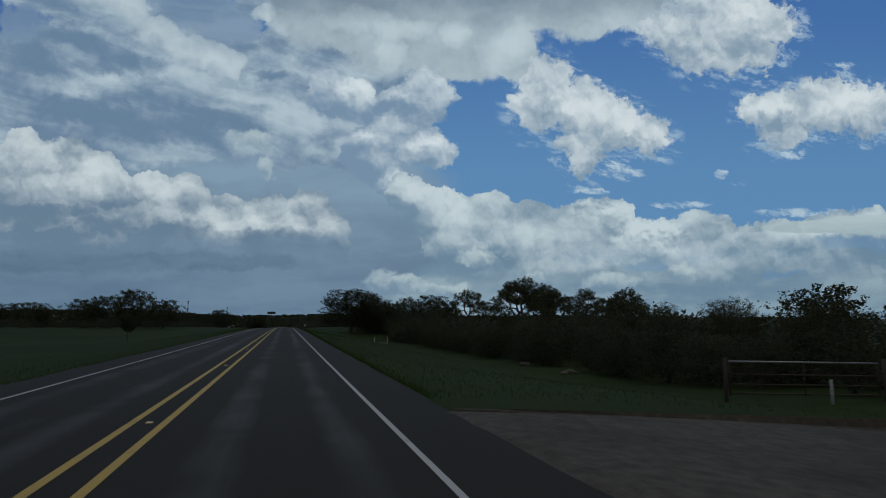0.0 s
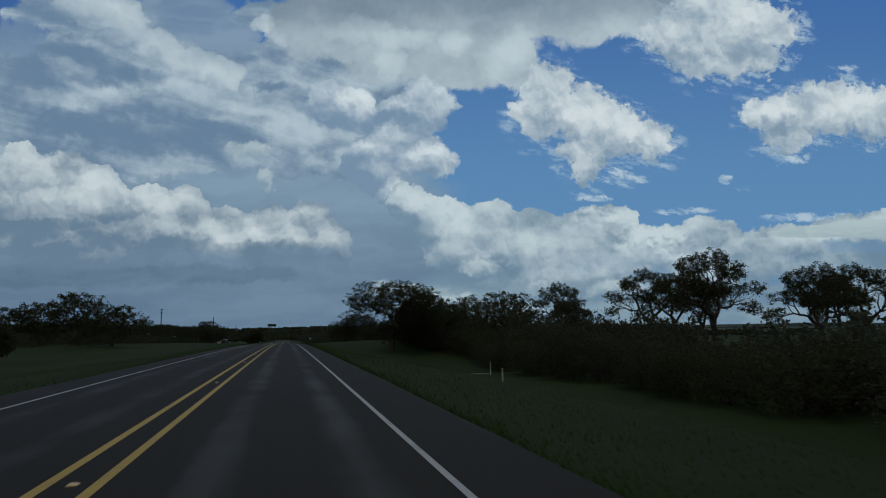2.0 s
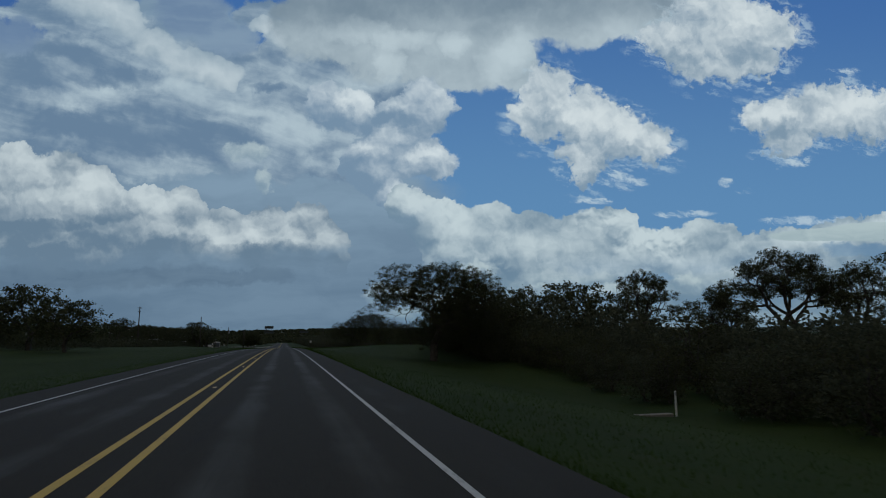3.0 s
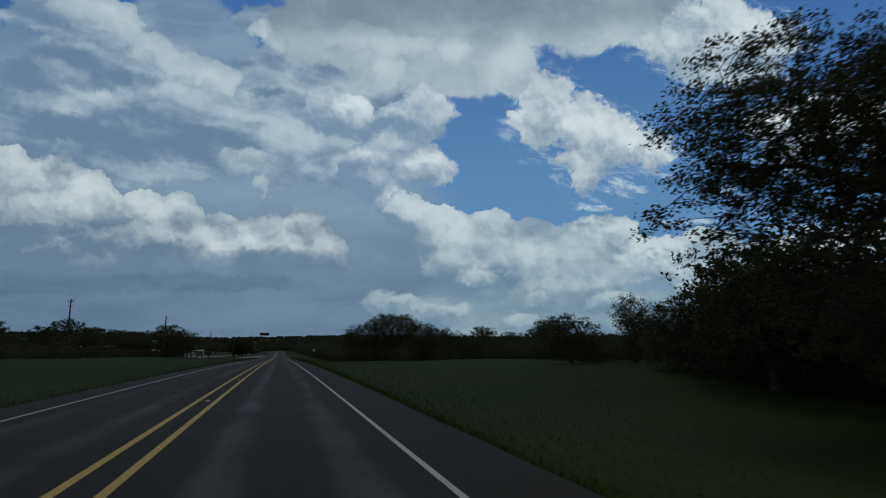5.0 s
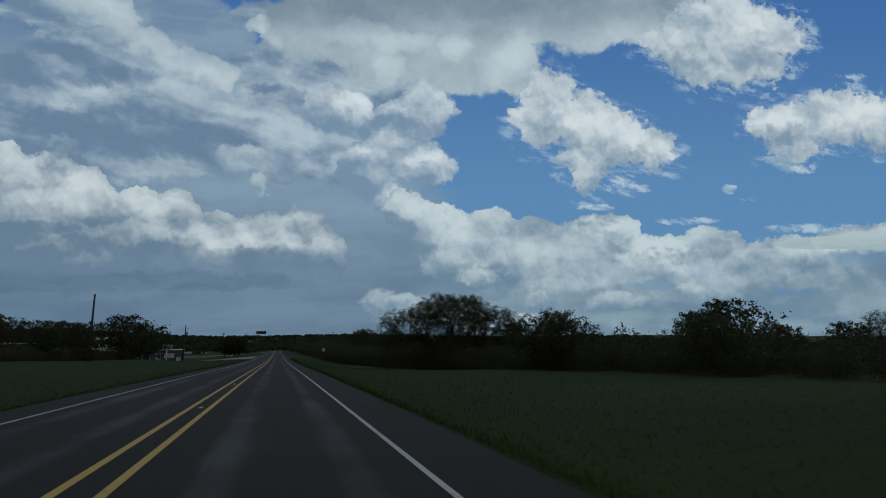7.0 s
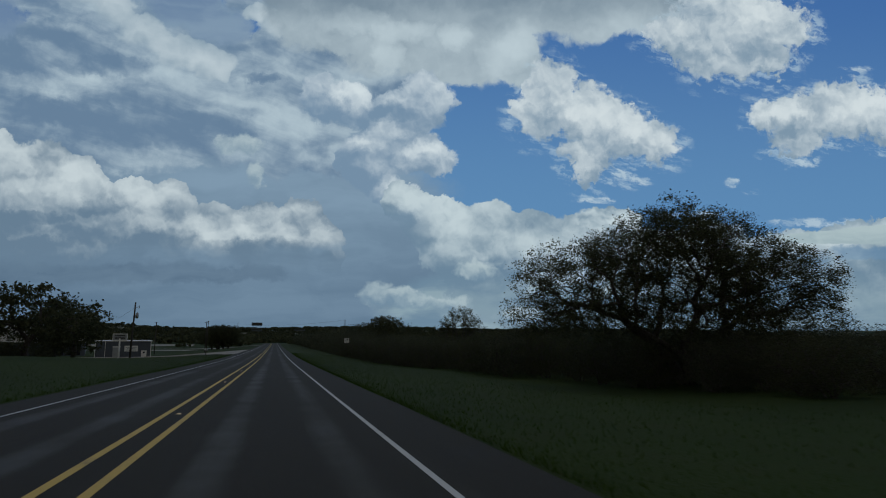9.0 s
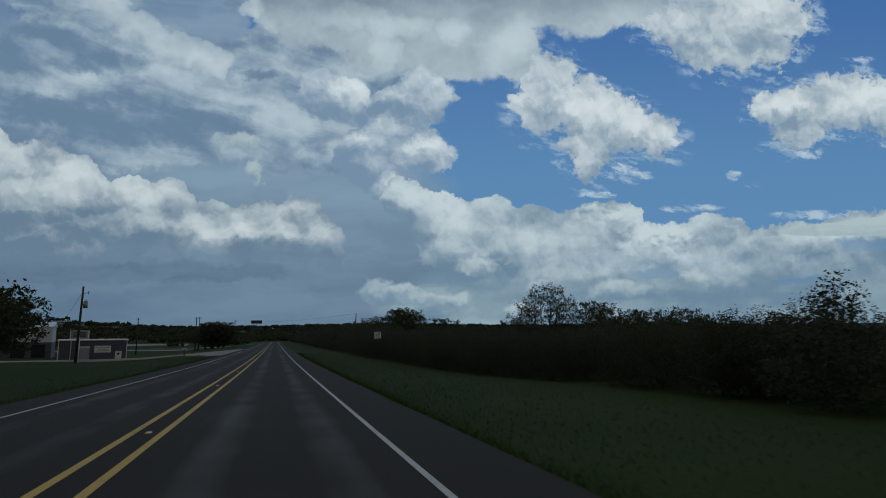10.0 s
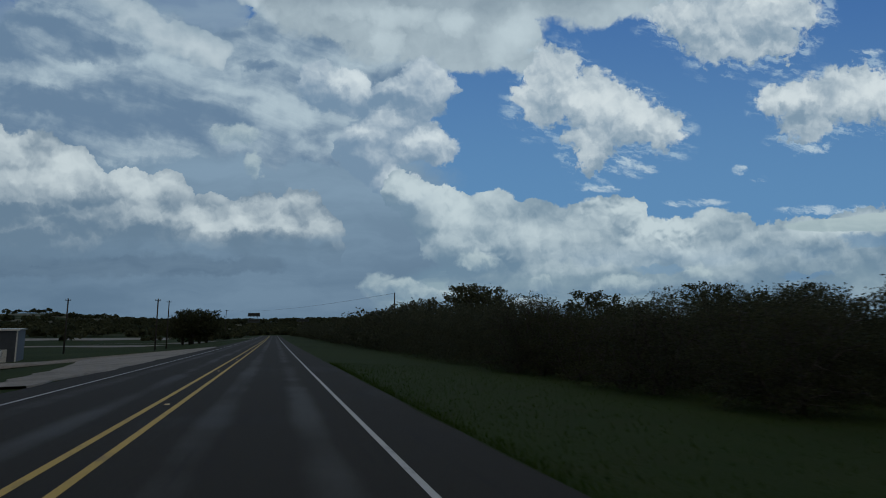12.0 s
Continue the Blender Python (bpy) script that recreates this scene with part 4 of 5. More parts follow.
while y < 600:
    front = float(np.interp(y, FRONT_Y, FRONT_X))
    for k in range(5 if y < 345 else 3):
        x = front + 1.6 + k * rng.uniform(2.4, 3.8) + rng.uniform(-0.6, 0.6)
        kind = (brush_a, brush_b, brush_a, brush_b, brush_c)[rng.integers(5)]
        size = rng.uniform(0.72, 1.15) * (1.0 + 0.07 * k) * float(np.interp(y, LOW_Y, LOW_K))
        spot = (x, y + rng.uniform(-1.4, 1.4), rng.uniform(0, 360), size, rng.uniform(0.85, 1.15))
        if y >= 378:
            kind = (brush_a, brush_b)[rng.integers(2)]
        if 243 < y < 378:
            size = rng.uniform(0.86, 0.99) * (1.0 + 0.05 * k) * float(np.interp(y, LOW_Y, LOW_K))
            spot = (*spot[:3], size, rng.uniform(0.92, 1.06))
            kind = (fine_a, fine_b)[rng.integers(2)]
        if k < 2 and y < 345:
            another(kind, *spot)
        elif 243 < y < 378:
            close_thicket.append((kind, spot))
        else:
            thicket.append((kind, spot))
    y += rng.uniform(2.7, 3.9) * (1.0 if y < 345 else 1.5)
# undergrowth below the trees on the left
for _ in range(150):
    yy = rng.uniform(262, 336)
    thicket.append(((brush_a, brush_b)[rng.integers(2)], (-31.5 - rng.uniform(1, 26), yy, rng.uniform(0, 360), rng.uniform(0.5, 1.0), 0.85)))
for _ in range(130):
    thicket.append(((brush_a, brush_b)[rng.integers(2)], (rng.uniform(-175, -34), rng.uniform(188, 262), rng.uniform(0, 360), rng.uniform(0.6, 1.1), 0.8)))


def crown_points(ob):
    me = ob.children[1].data if "crown" in ob.children[1].name else ob.children[0].data
    co = np.empty(len(me.vertices) * 3, np.float32)
    me.vertices.foreach_get("co", co)
    return co.reshape(-1, 3)


def joined_leaves(name, spots, mat, label, category, thin=1):
    """Many crowns in one mesh."""
    pts = {}
    out = []
    for kind, (x, y, turn, size, tall) in spots:
        if kind not in pts:
            q = crown_points(kind).reshape(-1, 4, 3)
            q = q[::thin]
            mid = q.mean(1, keepdims=True)
            pts[kind] = (mid + (q - mid) * (1 + 0.75 * (math.sqrt(thin) - 1))).reshape(-1, 3)
        a = radians(turn)
        c = pts[kind] * (size, size, size * tall)
        c = c @ np.array([[math.cos(a), math.sin(a), 0], [-math.sin(a), math.cos(a), 0], [0, 0, 1]])
        out.append(c + (x, y, ground_at(x, y) - 0.1))
    co = np.concatenate(out)
    return tagged(new(name, mesh_of(name, co, np.arange(len(co)).reshape(-1, 4), mat)), label, category, kind="stuff")


joined_leaves("brush_thicket", close_thicket, BRUSH_LEAF, "fine-leaved dark brush packed behind the front shrubs", "brush", thin=2)
joined_leaves("brush_thicket", thicket, BRUSH_LEAF, "thick dark brush behind the roadside shrubs", "brush", thin=6)

# far woods on the valley floor and the hills: one rough canopy of tree tops
def far_woods():
    rng = np.random.default_rng(15)
    n = 9500
    y = 560 + 620 * rng.uniform(size=n) ** 0.75
    x = rng.uniform(-700, 560, n)
    wood = np.array([noise.noise((a * 0.006, b * 0.02, 5)) + 0.5 * noise.noise((a * 0.02, b * 0.05, 9)) for a, b in zip(x, y)])
    wood = wood + rng.uniform(-0.35, 0.35, n)
    ok = (wood > np.interp(y, (560, 760, 900, 1200), (-0.75, -0.45, 0.05, 0.3))) & ~((abs(x + 2) < 13) & (y < 640)) & ~((x > -165) & (x < -28) & (y > 578) & (y < 668))
    x, y = x[ok], y[ok]
    # a lumpy dome of 26 leaf clumps for each tree
    k = 26
    m = len(x)
    r = rng.uniform(2.2, 5.0, m)
    h = rng.uniform(3.5, 7.5, m) * np.interp(y, (560, 800, 1200), (0.9, 0.8, 0.65)) * np.where((abs(x + 8) < 45) & (y < 985), 0.38, 1.0)
    a, e = rng.uniform(0, math.tau, (m, k)), rng.uniform(-0.2, 1.0, (m, k))
    ring = np.sqrt(np.clip(1 - e * e, 0, 1))
    c = np.stack([x[:, None] + np.cos(a) * ring * r[:, None], y[:, None] + np.sin(a) * ring * r[:, None], land_z(x, y)[:, None] + h[:, None] * (0.42 + 0.55 * e)], -1)
    d = rng.normal(size=(m, k, 3))
    d /= np.linalg.norm(d, axis=2)[..., None]
    w = np.cross(d, rng.normal(size=(m, k, 3)))
    w /= np.linalg.norm(w, axis=2)[..., None]
    s = (0.36 * r)[:, None, None] * rng.uniform(0.7, 1.3, (m, k, 1))
    co = np.stack([c - d * s, c + w * s, c + d * s, c - w * s], 2).reshape(-1, 3)
    return tagged(new("far_woods", mesh_of("far_woods", co, np.arange(len(co)).reshape(-1, 4), OAK_LEAF)), "dark far woods over the valley and low hills", "woods", kind="stuff")


far_woods()


# verge grass: blades in tufts, thickest beside the asphalt
def verge_grass():
    rng = np.random.default_rng(8)
    n = 190000
    right = rng.uniform(size=n) < 0.62
    y = np.where(right, rng.uniform(-2, 345, n), rng.uniform(0, 345, n))
    d = rng.uniform(size=n) ** 2.6
    x = np.where(right, 2.95 + d * 15, -6.85 - d * 16)
    clump = np.array([noise.noise((a * 0.5, b * 0.5, 2)) for a, b in zip(x[::5], y[::5])]).repeat(5)[:n]
    drive = (x > 2.8) & (y < 12.3) | (x < -6.8) & (x > -18) & (y > 332)
    ok = (clump > -0.35) & ~drive
    x, y, clump = x[ok], y[ok], clump[ok]
    x, y = x + rng.normal(size=len(x)) * 0.15, y + rng.normal(size=len(x)) * 0.15
    x = np.where((x > -6.9) & (x < 2.95), np.where(x > -2, 2.98, -6.92), x)
    h = (0.04 + 0.08 * rng.uniform(size=len(x)) + 0.07 * np.clip(clump, 0, 1)) * 1.0
    a = rng.uniform(0, math.tau, len(x))
    w = 0.006 + 0.008 * rng.uniform(size=len(x))
    z = land_z(x, y) - 0.02
    base = np.stack([x, y, z], -1)
    side = np.stack([np.cos(a), np.sin(a), 0 * a], -1) * w[:, None]
    lean = np.stack([rng.normal(size=len(x)) * 0.3, rng.normal(size=len(x)) * 0.3, np.ones(len(x))], -1) * h[:, None]
    co = np.stack([base - side, base + side, base + lean], 1).reshape(-1, 3)
    m, t = material("grass_blades")
    c = mixed(t, island(t), (0.026, 0.056, 0.006), (0.046, 0.082, 0.010))
    surface(t, c, 0.8, spec=0.15, through=0.3)
    return tagged(new("verge_grass", mesh_of("verge_grass", co, np.arange(len(co)).reshape(-1, 3), m)), "uneven tall green grass along the road's verges", "grass", kind="stuff")


verge_grass()

# ---- poles, signs and buildings ----
POLE_WOOD = plain("weathered_pole_wood", (0.05, 0.043, 0.037), 0.9, scale=3)
STEEL = plain("galvanised_steel", (0.32, 0.33, 0.34), 0.5, 0.7)
DARK_STEEL = plain("dark_wire", (0.03, 0.03, 0.03), 0.6)
RUST = plain("rusty_pipe", (0.05, 0.038, 0.03), 0.85)
BOARD_FACE = plain("dark_board_face", (0.055, 0.075, 0.085), 0.6, vary=0.2)
WHITE_PAINT = plain("white_paint", (0.72, 0.72, 0.70), 0.6, vary=0.12)
BLACK_PAINT = plain("black_paint", (0.012, 0.012, 0.014), 0.5)
SIDING = plain("grey_blue_siding", (0.075, 0.09, 0.115), 0.6, vary=0.15, scale=1.5)
TAN_SIDING = plain("tan_siding", (0.17, 0.15, 0.12), 0.7, vary=0.15, scale=1.5)
PALE_METAL = plain("pale_roof_metal", (0.62, 0.63, 0.63), 0.45, 0.1, vary=0.1, scale=1.5)
GLASS_AND_BAY_DARK = plain("window_glass_and_bay_shade", (0.02, 0.024, 0.03), 0.08, vary=0.1)
GREY_PANEL = plain("grey_panel", (0.30, 0.32, 0.34), 0.6, vary=0.15)
LICHEN_STONE = plain("lichen_stone", (0.085, 0.085, 0.062), 0.95, vary=0.4, scale=2.5, depth=0.05)
STONE = plain("pale_limestone", (0.20, 0.185, 0.155), 0.95, vary=0.3, scale=1.2, depth=0.04)


def utility_pole(height, arms=1, can=False, label="tall weathered wooden utility pole with a crossarm"):
    root = new("utility_pole")
    bm = bmesh.new()
    tube(bm, (0, 0, -0.8), (0, 0, height), 0.17, 0.11, 12)
    part("shaft", bm, POLE_WOOD, root, smooth=True)
    for k in range(arms):
        z = height - 0.35 - 0.9 * k
        half = 0.55 if k == 0 else 0.4
        arm = part("crossarm", box(bmesh.new(), -half, half, -0.06, 0.06, z - 0.06, z + 0.06, 0.01), POLE_WOOD, root)
        arm.location.y = -0.16
        for x in (-half + 0.1, 0.0, half - 0.1):
            bm = bmesh.new()
            tube(bm, (x, -0.16, z + 0.06), (x, -0.16, z + 0.14), 0.02, 0.02, 8)
            tube(bm, (x, -0.16, z + 0.14), (x, -0.16, z + 0.26), 0.055, 0.035, 8)
            part("insulator", bm, GREY_PANEL, root, "small grey insulator")
    if can:
        bm = bmesh.new()
        tube(bm, (0.42, 0, height - 2.6), (0.42, 0, height - 1.8), 0.24, 0.24, 14)
        tube(bm, (0.42, 0, height - 1.8), (0.42, 0, height - 1.72), 0.25, 0.12, 14)
        tube(bm, (0.42, 0, height - 1.72), (0.42, 0, height - 1.5), 0.04, 0.03, 8)
        part("transformer", bm, STEEL, root, "grey steel transformer can", True)
        part("bracket", box(bmesh.new(), 0.1, 0.3, -0.05, 0.05, height - 2.3, height - 2.1), STEEL, root)
        bm = bmesh.new()
        tube(bm, (0.0, 0, height - 0.9), (0.62, 0, height - 0.7), 0.03, 0.03, 8)
        tube(bm, (0.62, 0, height - 0.95), (0.62, 0, height - 0.5), 0.06, 0.04, 8)
        part("fuse_cutout", bm, GREY_PANEL, root)
    return tagged(root, label, "utility pole", "utility poles")


POLES = ((-37.2, 246.0, 8.9, 2, False), (-24.3, 264.0, 6.8, 0, False), (-22.8, 334.2, 4.6, 0, True), (-38.1, 439.6, 3.5, 1, False), (-23.0, 443.0, 3.8, 1, False), (-25.3, 470.0, 4.6, 1, False), (-22.9, 615.0, 6.6, 1, False), (21.8, 421.6, 4.4, 0, False))
for x, y, top, arms, can in POLES:
    g = ground_at(x, y)
    lab = "wooden utility pole carrying a grey transformer" if can else "bare weathered wooden utility pole" if not arms else "tall weathered wooden utility pole with a crossarm"
    utility_pole(top - g, arms, can, lab).matrix_basis = pose(x, y, g, 0, 1.3 if can else 0.3, 0)


def wire(a, b, sag, r=0.02):
    bm = bmesh.new()
    pts = [Vector(a).lerp(Vector(b), k / 16) - Vector((0, 0, sag * 4 * (k / 16) * (1 - k / 16))) for k in range(17)]
    for p, q in zip(pts, pts[1:]):
        tube(bm, p, q, r, r, 5, False)
    return tagged(part("overhead_wire", bm, DARK_STEEL), "thin dark overhead wire strung between poles", "wire", "overhead wires")


wire((21.8, 421.6, 4.3), (-22.9, 615, 6.4), 1.5)
wire((-22.8, 334.2, 3.6), (-52.0, 418.0, 0.2), 0.6, 0.015)


def letters(text, size, x, z, parent, name="lettering"):
    c = bpy.data.curves.new(name, "FONT")
    c.body, c.size, c.align_x, c.align_y, c.extrude = text, size, "CENTER", "CENTER", 0.0015
    tmp = new(name, c)
    me = bpy.data.meshes.new_from_object(tmp.evaluated_get(bpy.context.evaluated_depsgraph_get()))
    bpy.data.objects.remove(tmp)
    me.materials.append(BLACK_PAINT)
    ob = new(name, me)
    ob.parent = parent
    ob.matrix_basis = pose(x, -0.009, z, 90, 0, 0)
    return tagged(ob, "black lettering")


def route_sign(mid):
    """A 0.78 m square sign whose middle stands at height mid."""
    root = new("route_sign")
    bm = bmesh.new()
    box(bm, -0.03, 0.03, 0.005, 0.05, -0.4, mid + 0.36)
    part("post", bm, RUST, root, "thin dark steel post")
    h = 0.39
    panel = part("panel", box(bmesh.new(), -h, h, -0.003, 0.003, mid - h, mid + h, 0.001), WHITE_PAINT, root, "square white sign face")
    w = h - 0.045
    for x0, x1, z0, z1 in ((-h, h, -h, -w), (-h, h, w, h), (-h, -w, -w, w), (w, h, -w, w)):
        part("border", box(bmesh.new(), x0, x1, -0.006, -0.0035, mid + z0, mid + z1), BLACK_PAINT, panel)
    letters("29", 0.46, 0, mid + 0.09, panel)
    letters("TEXAS", 0.18, 0, mid - 0.21, panel)
    return tagged(root, "square white highway sign with black border on a post", "road sign")


s29 = route_sign(-1.42 - ground_at(10.1, 314.8))
s29.matrix_basis = pose(10.1, 314.8, ground_at(10.1, 314.8), 0, -1.5, -8)


def marker_post(height, wide=0.09):
    root = new("marker_post")
    part("post", box(bmesh.new(), -wide / 2, wide / 2, -0.02, 0.02, -0.3, height, 0.008), WHITE_PAINT, root)
    part("reflector", box(bmesh.new(), -wide / 2 + 0.01, wide / 2 - 0.01, -0.027, -0.022, height - 0.22, height - 0.06), GREY_PANEL, root)
    return tagged(root, "slim white roadside marker post standing in grass", "marker post", "marker posts")


for x, y, h in ((17.2, 100.8, 1.15), (12.8, 86.3, 0.8)):
    marker_post(h).location = (x, y, ground_at(x, y))
bm = bmesh.new()
box(bm, -1.0, 1.0, -0.18, 0.18, -0.4, 0.16, 0.03)
head = tagged(part("culvert_headwall", bm, STONE), "low pale concrete culvert end in the ditch", "culvert")
head.location = (16.0, 100.9, ground_at(16.0, 100.9))


def boulder(seed, sx, sy, sz):
    bm = bmesh.new()
    bmesh.ops.create_icosphere(bm, subdivisions=3, radius=1.0)
    for v in bm.verts:
        n = noise.noise(v.co * 1.3 + Vector((seed, 0, 0))) * 0.35 + noise.noise(v.co * 3.1 + Vector((0, seed, 0))) * 0.12
        v.co = Vector((v.co.x * sx, v.co.y * sy, v.co.z * sz)) * (1 + n)
    return tagged(part("boulder", bm, LICHEN_STONE, smooth=True), "dull grey weathered boulder lying in grass", "boulder", "verge boulders")


for k, (x, y, s) in enumerate(((19.0, 44.5, 0.5), (17.9, 35.5, 0.32), (18.6, 36.2, 0.5))):
    boulder(k * 3.7, s, s * 0.8, s * 0.45).location = (x, y, ground_at(x, y) + 0.05)


def pipe_gate(length):
    root = new("pipe_gate")
    for z in (0.18, 0.5, 0.85, 1.3):
        bm = bmesh.new()
        tube(bm, (0, 0, z), (length, 0, z - 0.06), 0.028 if z < 1.2 else 0.036, sides=10)
        part("rail", bm, STEEL if z > 1.2 else RUST, root, smooth=True)
    for x in (0.0, length / 2, length):
        bm = bmesh.new()
        tube(bm, (x, 0, 0.1), (x, 0, 1.3), 0.03, sides=10)
        part("upright", bm, RUST, root, smooth=True)
    return tagged(root, "rusty pipe gate with a pale top rail across gravel", "gate")


def fence_post(h, r, mat, label):
    bm = bmesh.new()
    tube(bm, (0, 0, -0.4), (0, 0, h), r, r * 0.95, 12)
    return tagged(part("fence_post", bm, mat, smooth=True), label, "fence post", "gate posts")


gx, gy = 15.3, 17.6
pipe_gate(5.4).matrix_basis = pose(gx, gy, ground_at(gx, gy) + 0.15, 0, 0, -14)
pipe_gate(5.4).matrix_basis = pose(gx + 5.6, gy - 1.45, ground_at(gx, gy) + 0.1, 0, 0, -6)
for x, y, h, r in ((gx - 0.15, gy + 0.03, 1.55, 0.07), (gx + 5.45, gy - 1.38, 1.5, 0.07), (gx + 11.2, gy - 2.0, 1.5, 0.07)):
    fence_post(h, r, POLE_WOOD, "round dark wooden gate post").location = (x, y, ground_at(x, y))
fence_post(0.85, 0.05, GREY_PANEL, "short pale post beside the gravel drive").location = (18.5, 16.4, ground_at(18.5, 16.4))


def mailbox():
    """A rural letter box with an arched top, its door towards the traffic."""
    root = new("mailbox")
    part("post", box(bmesh.new(), -0.06, 0.06, -0.06, 0.06, -0.4, 0.85, 0.01), POLE_WOOD, root, "dark wooden post")
    part("bracket", box(bmesh.new(), -0.26, 0.26, -0.1, 0.1, 0.85, 0.89), POLE_WOOD, root)
    bm = bmesh.new()
    arch = [(-0.14, 0.89), (0.14, 0.89)] + [(0.14 * math.cos(a), 1.06 + 0.14 * math.sin(a)) for a in np.linspace(0, math.pi, 9)]
    ends = [[bm.verts.new((x, y, z)) for y, z in arch] for x in (-0.32, 0.32)]
    for k in range(len(arch)):
        bm.faces.new((ends[0][k], ends[0][(k + 1) % len(arch)], ends[1][(k + 1) % len(arch)], ends[1][k]))
    bm.faces.new(ends[0][::-1])
    bm.faces.new(ends[1])
    case = part("case", bm, GREY_PANEL, root, "pale grey arched case")
    part("door", box(bmesh.new(), 0.322, 0.335, -0.12, 0.12, 0.9, 1.16, 0.004), WHITE_PAINT, case)
    part("flag", box(bmesh.new(), 0.1, 0.24, -0.156, -0.145, 1.0, 1.05), RUST, case)
    return tagged(root, "pale grey arched mailbox on a wooden post beside a drive", "mailbox")


mailbox().matrix_basis = pose(-12.4, 345.0, ground_at(-12.4, 345.0), 0, 0, -8)


def ribbed(bm, x0, x1, z0, z1, y, step=0.3, deep=0.03):
    """A ribbed metal wall facing -y."""
    xs = []
    x = x0
    while x < x1 - 1e-6:
        xs += [(x, 0), (x + step * 0.55, 0), (x + step * 0.65, -deep), (x + step * 0.9, -deep)]
        x += step
    xs = [q for q in xs if q[0] < x1] + [(x1, 0)]
    rows = [[bm.verts.new((a, y + d, z)) for a, d in xs] for z in (z0, z1)]
    for i in range(len(xs) - 1):
        bm.faces.new((rows[0][i], rows[0][i + 1], rows[1][i + 1], rows[1][i]))


def metal_building():
    """Low workshop; its front faces the traffic."""
    root = new("metal_building")
    w, d, h = 13.0, 11.0, 4.45
    bm = bmesh.new()
    box(bm, 0.02, w - 0.02, 0.02, d, -1.0, h - 0.02)
    ribbed(bm, 0.0, w, -1.0, h, 0.0)
    part("wall", bm, SIDING, root, "grey-blue ribbed metal siding")
    bm = bmesh.new()
    vs = [bm.verts.new(c) for c in ((-0.25, -0.3, h), (w + 0.25, -0.3, h), (w + 0.25, d + 0.3, h), (-0.25, d + 0.3, h), (-0.25, d / 2, h + 0.12), (w + 0.25, d / 2, h + 0.12))]
    for f in ((0, 1, 5, 4), (2, 3, 4, 5), (0, 4, 3), (1, 2, 5), (3, 2, 1, 0)):
        bm.faces.new([vs[i] for i in f])
    part("roof", bm, PALE_METAL, root, "low pale metal roof")
    part("eave_trim", box(bmesh.new(), -0.27, w + 0.27, -0.36, -0.3, h - 0.2, h + 0.03), WHITE_PAINT, root, "white eave trim")
    for x in (-0.06, w - 0.10):
        part("corner_trim", box(bmesh.new(), x, x + 0.16, -0.07, -0.04, -0.3, h - 0.2), WHITE_PAINT, root, "white corner trim")
    sign = part("wall_sign", box(bmesh.new(), 6.7, 9.9, -0.1, -0.04, 1.6, 3.1, 0.01), WHITE_PAINT, root, "white board with dark unreadable bars")
    for z, a, b in ((2.7, 7.0, 9.6), (2.3, 7.3, 9.3), (1.95, 7.0, 9.5)):
        part("bar", box(bmesh.new(), a, b, -0.106, -0.101, z - 0.09, z + 0.09), GREY_PANEL, sign)
    door = part("door", box(bmesh.new(), 10.75, 12.05, -0.09, -0.04, -0.1, 1.85), WHITE_PAINT, root, "white door")
    part("door_window", box(bmesh.new(), 11.2, 11.6, -0.097, -0.091, 1.05, 1.5), GLASS_AND_BAY_DARK, door)
    part("door_handle", box(bmesh.new(), 11.85, 11.95, -0.13, -0.091, 0.85, 0.9), STEEL, door)
    roll = part("shutter", box(bmesh.new(), 4.0, 5.8, -0.08, -0.04, -0.1, 2.6), GREY_PANEL, root, "grey roller shutter")
    for k in range(8):
        part("slat", box(bmesh.new(), 4.02, 5.78, -0.095, -0.081, 0.02 + k * 0.32, 0.28 + k * 0.32), GREY_PANEL, roll)
    part("lintel", box(bmesh.new(), 4.0, 5.8, -0.12, -0.04, 2.65, 3.0), PALE_METAL, root)
    part("downpipe", box(bmesh.new(), 2.2, 2.32, -0.16, -0.05, -0.2, h - 0.2), WHITE_PAINT, root, "white downpipe")
    return tagged(root, "low grey-blue metal workshop with white trim and a board", "building")


bld = metal_building()
bld.matrix_basis = pose(-44.96, 399.24, -6.75, 0, 0, 15)


def barn():
    root = new("metal_barn")
    w, d, h = 24.0, 18.0, 7.2
    part("lower_wall", box(bmesh.new(), 0, w, 0, d, -1.2, 3.4), SIDING, root, "dark grey lower wall")
    bm = bmesh.new()
    box(bm, 0.03, w - 0.03, 0.03, d - 0.03, 3.41, h)
    ribbed(bm, 0.0, w, 3.41, h, 0.0, 0.4)
    part("upper_wall", bm, PALE_METAL, root, "pale ribbed upper wall")
    bm = bmesh.new()
    vs = [bm.verts.new(c) for c in ((-0.3, -0.4, h), (w + 0.3, -0.4, h), (w + 0.3, d + 0.4, h), (-0.3, d + 0.4, h), (-0.3, d / 2, h + 1.3), (w + 0.3, d / 2, h + 1.3))]
    for f in ((0, 1, 5, 4), (2, 3, 4, 5), (0, 4, 3), (1, 2, 5), (3, 2, 1, 0)):
        bm.faces.new([vs[i] for i in f])
    part("roof", bm, PALE_METAL, root)
    # thin dark slabs on the closed wall; their colour stands for shaded bay insides
    for x in (16.0, 20.0):
        part("bay_door", box(bmesh.new(), x, x + 2.8, -0.06, -0.01, -0.2, 2.9), GLASS_AND_BAY_DARK, root, "dark panel painted as an open bay's shaded inside")
    return tagged(root, "large metal barn, pale above and dark grey below", "building")


barn().matrix_basis = pose(-75.8, 412.8, -6.4, 0, 0, 15)


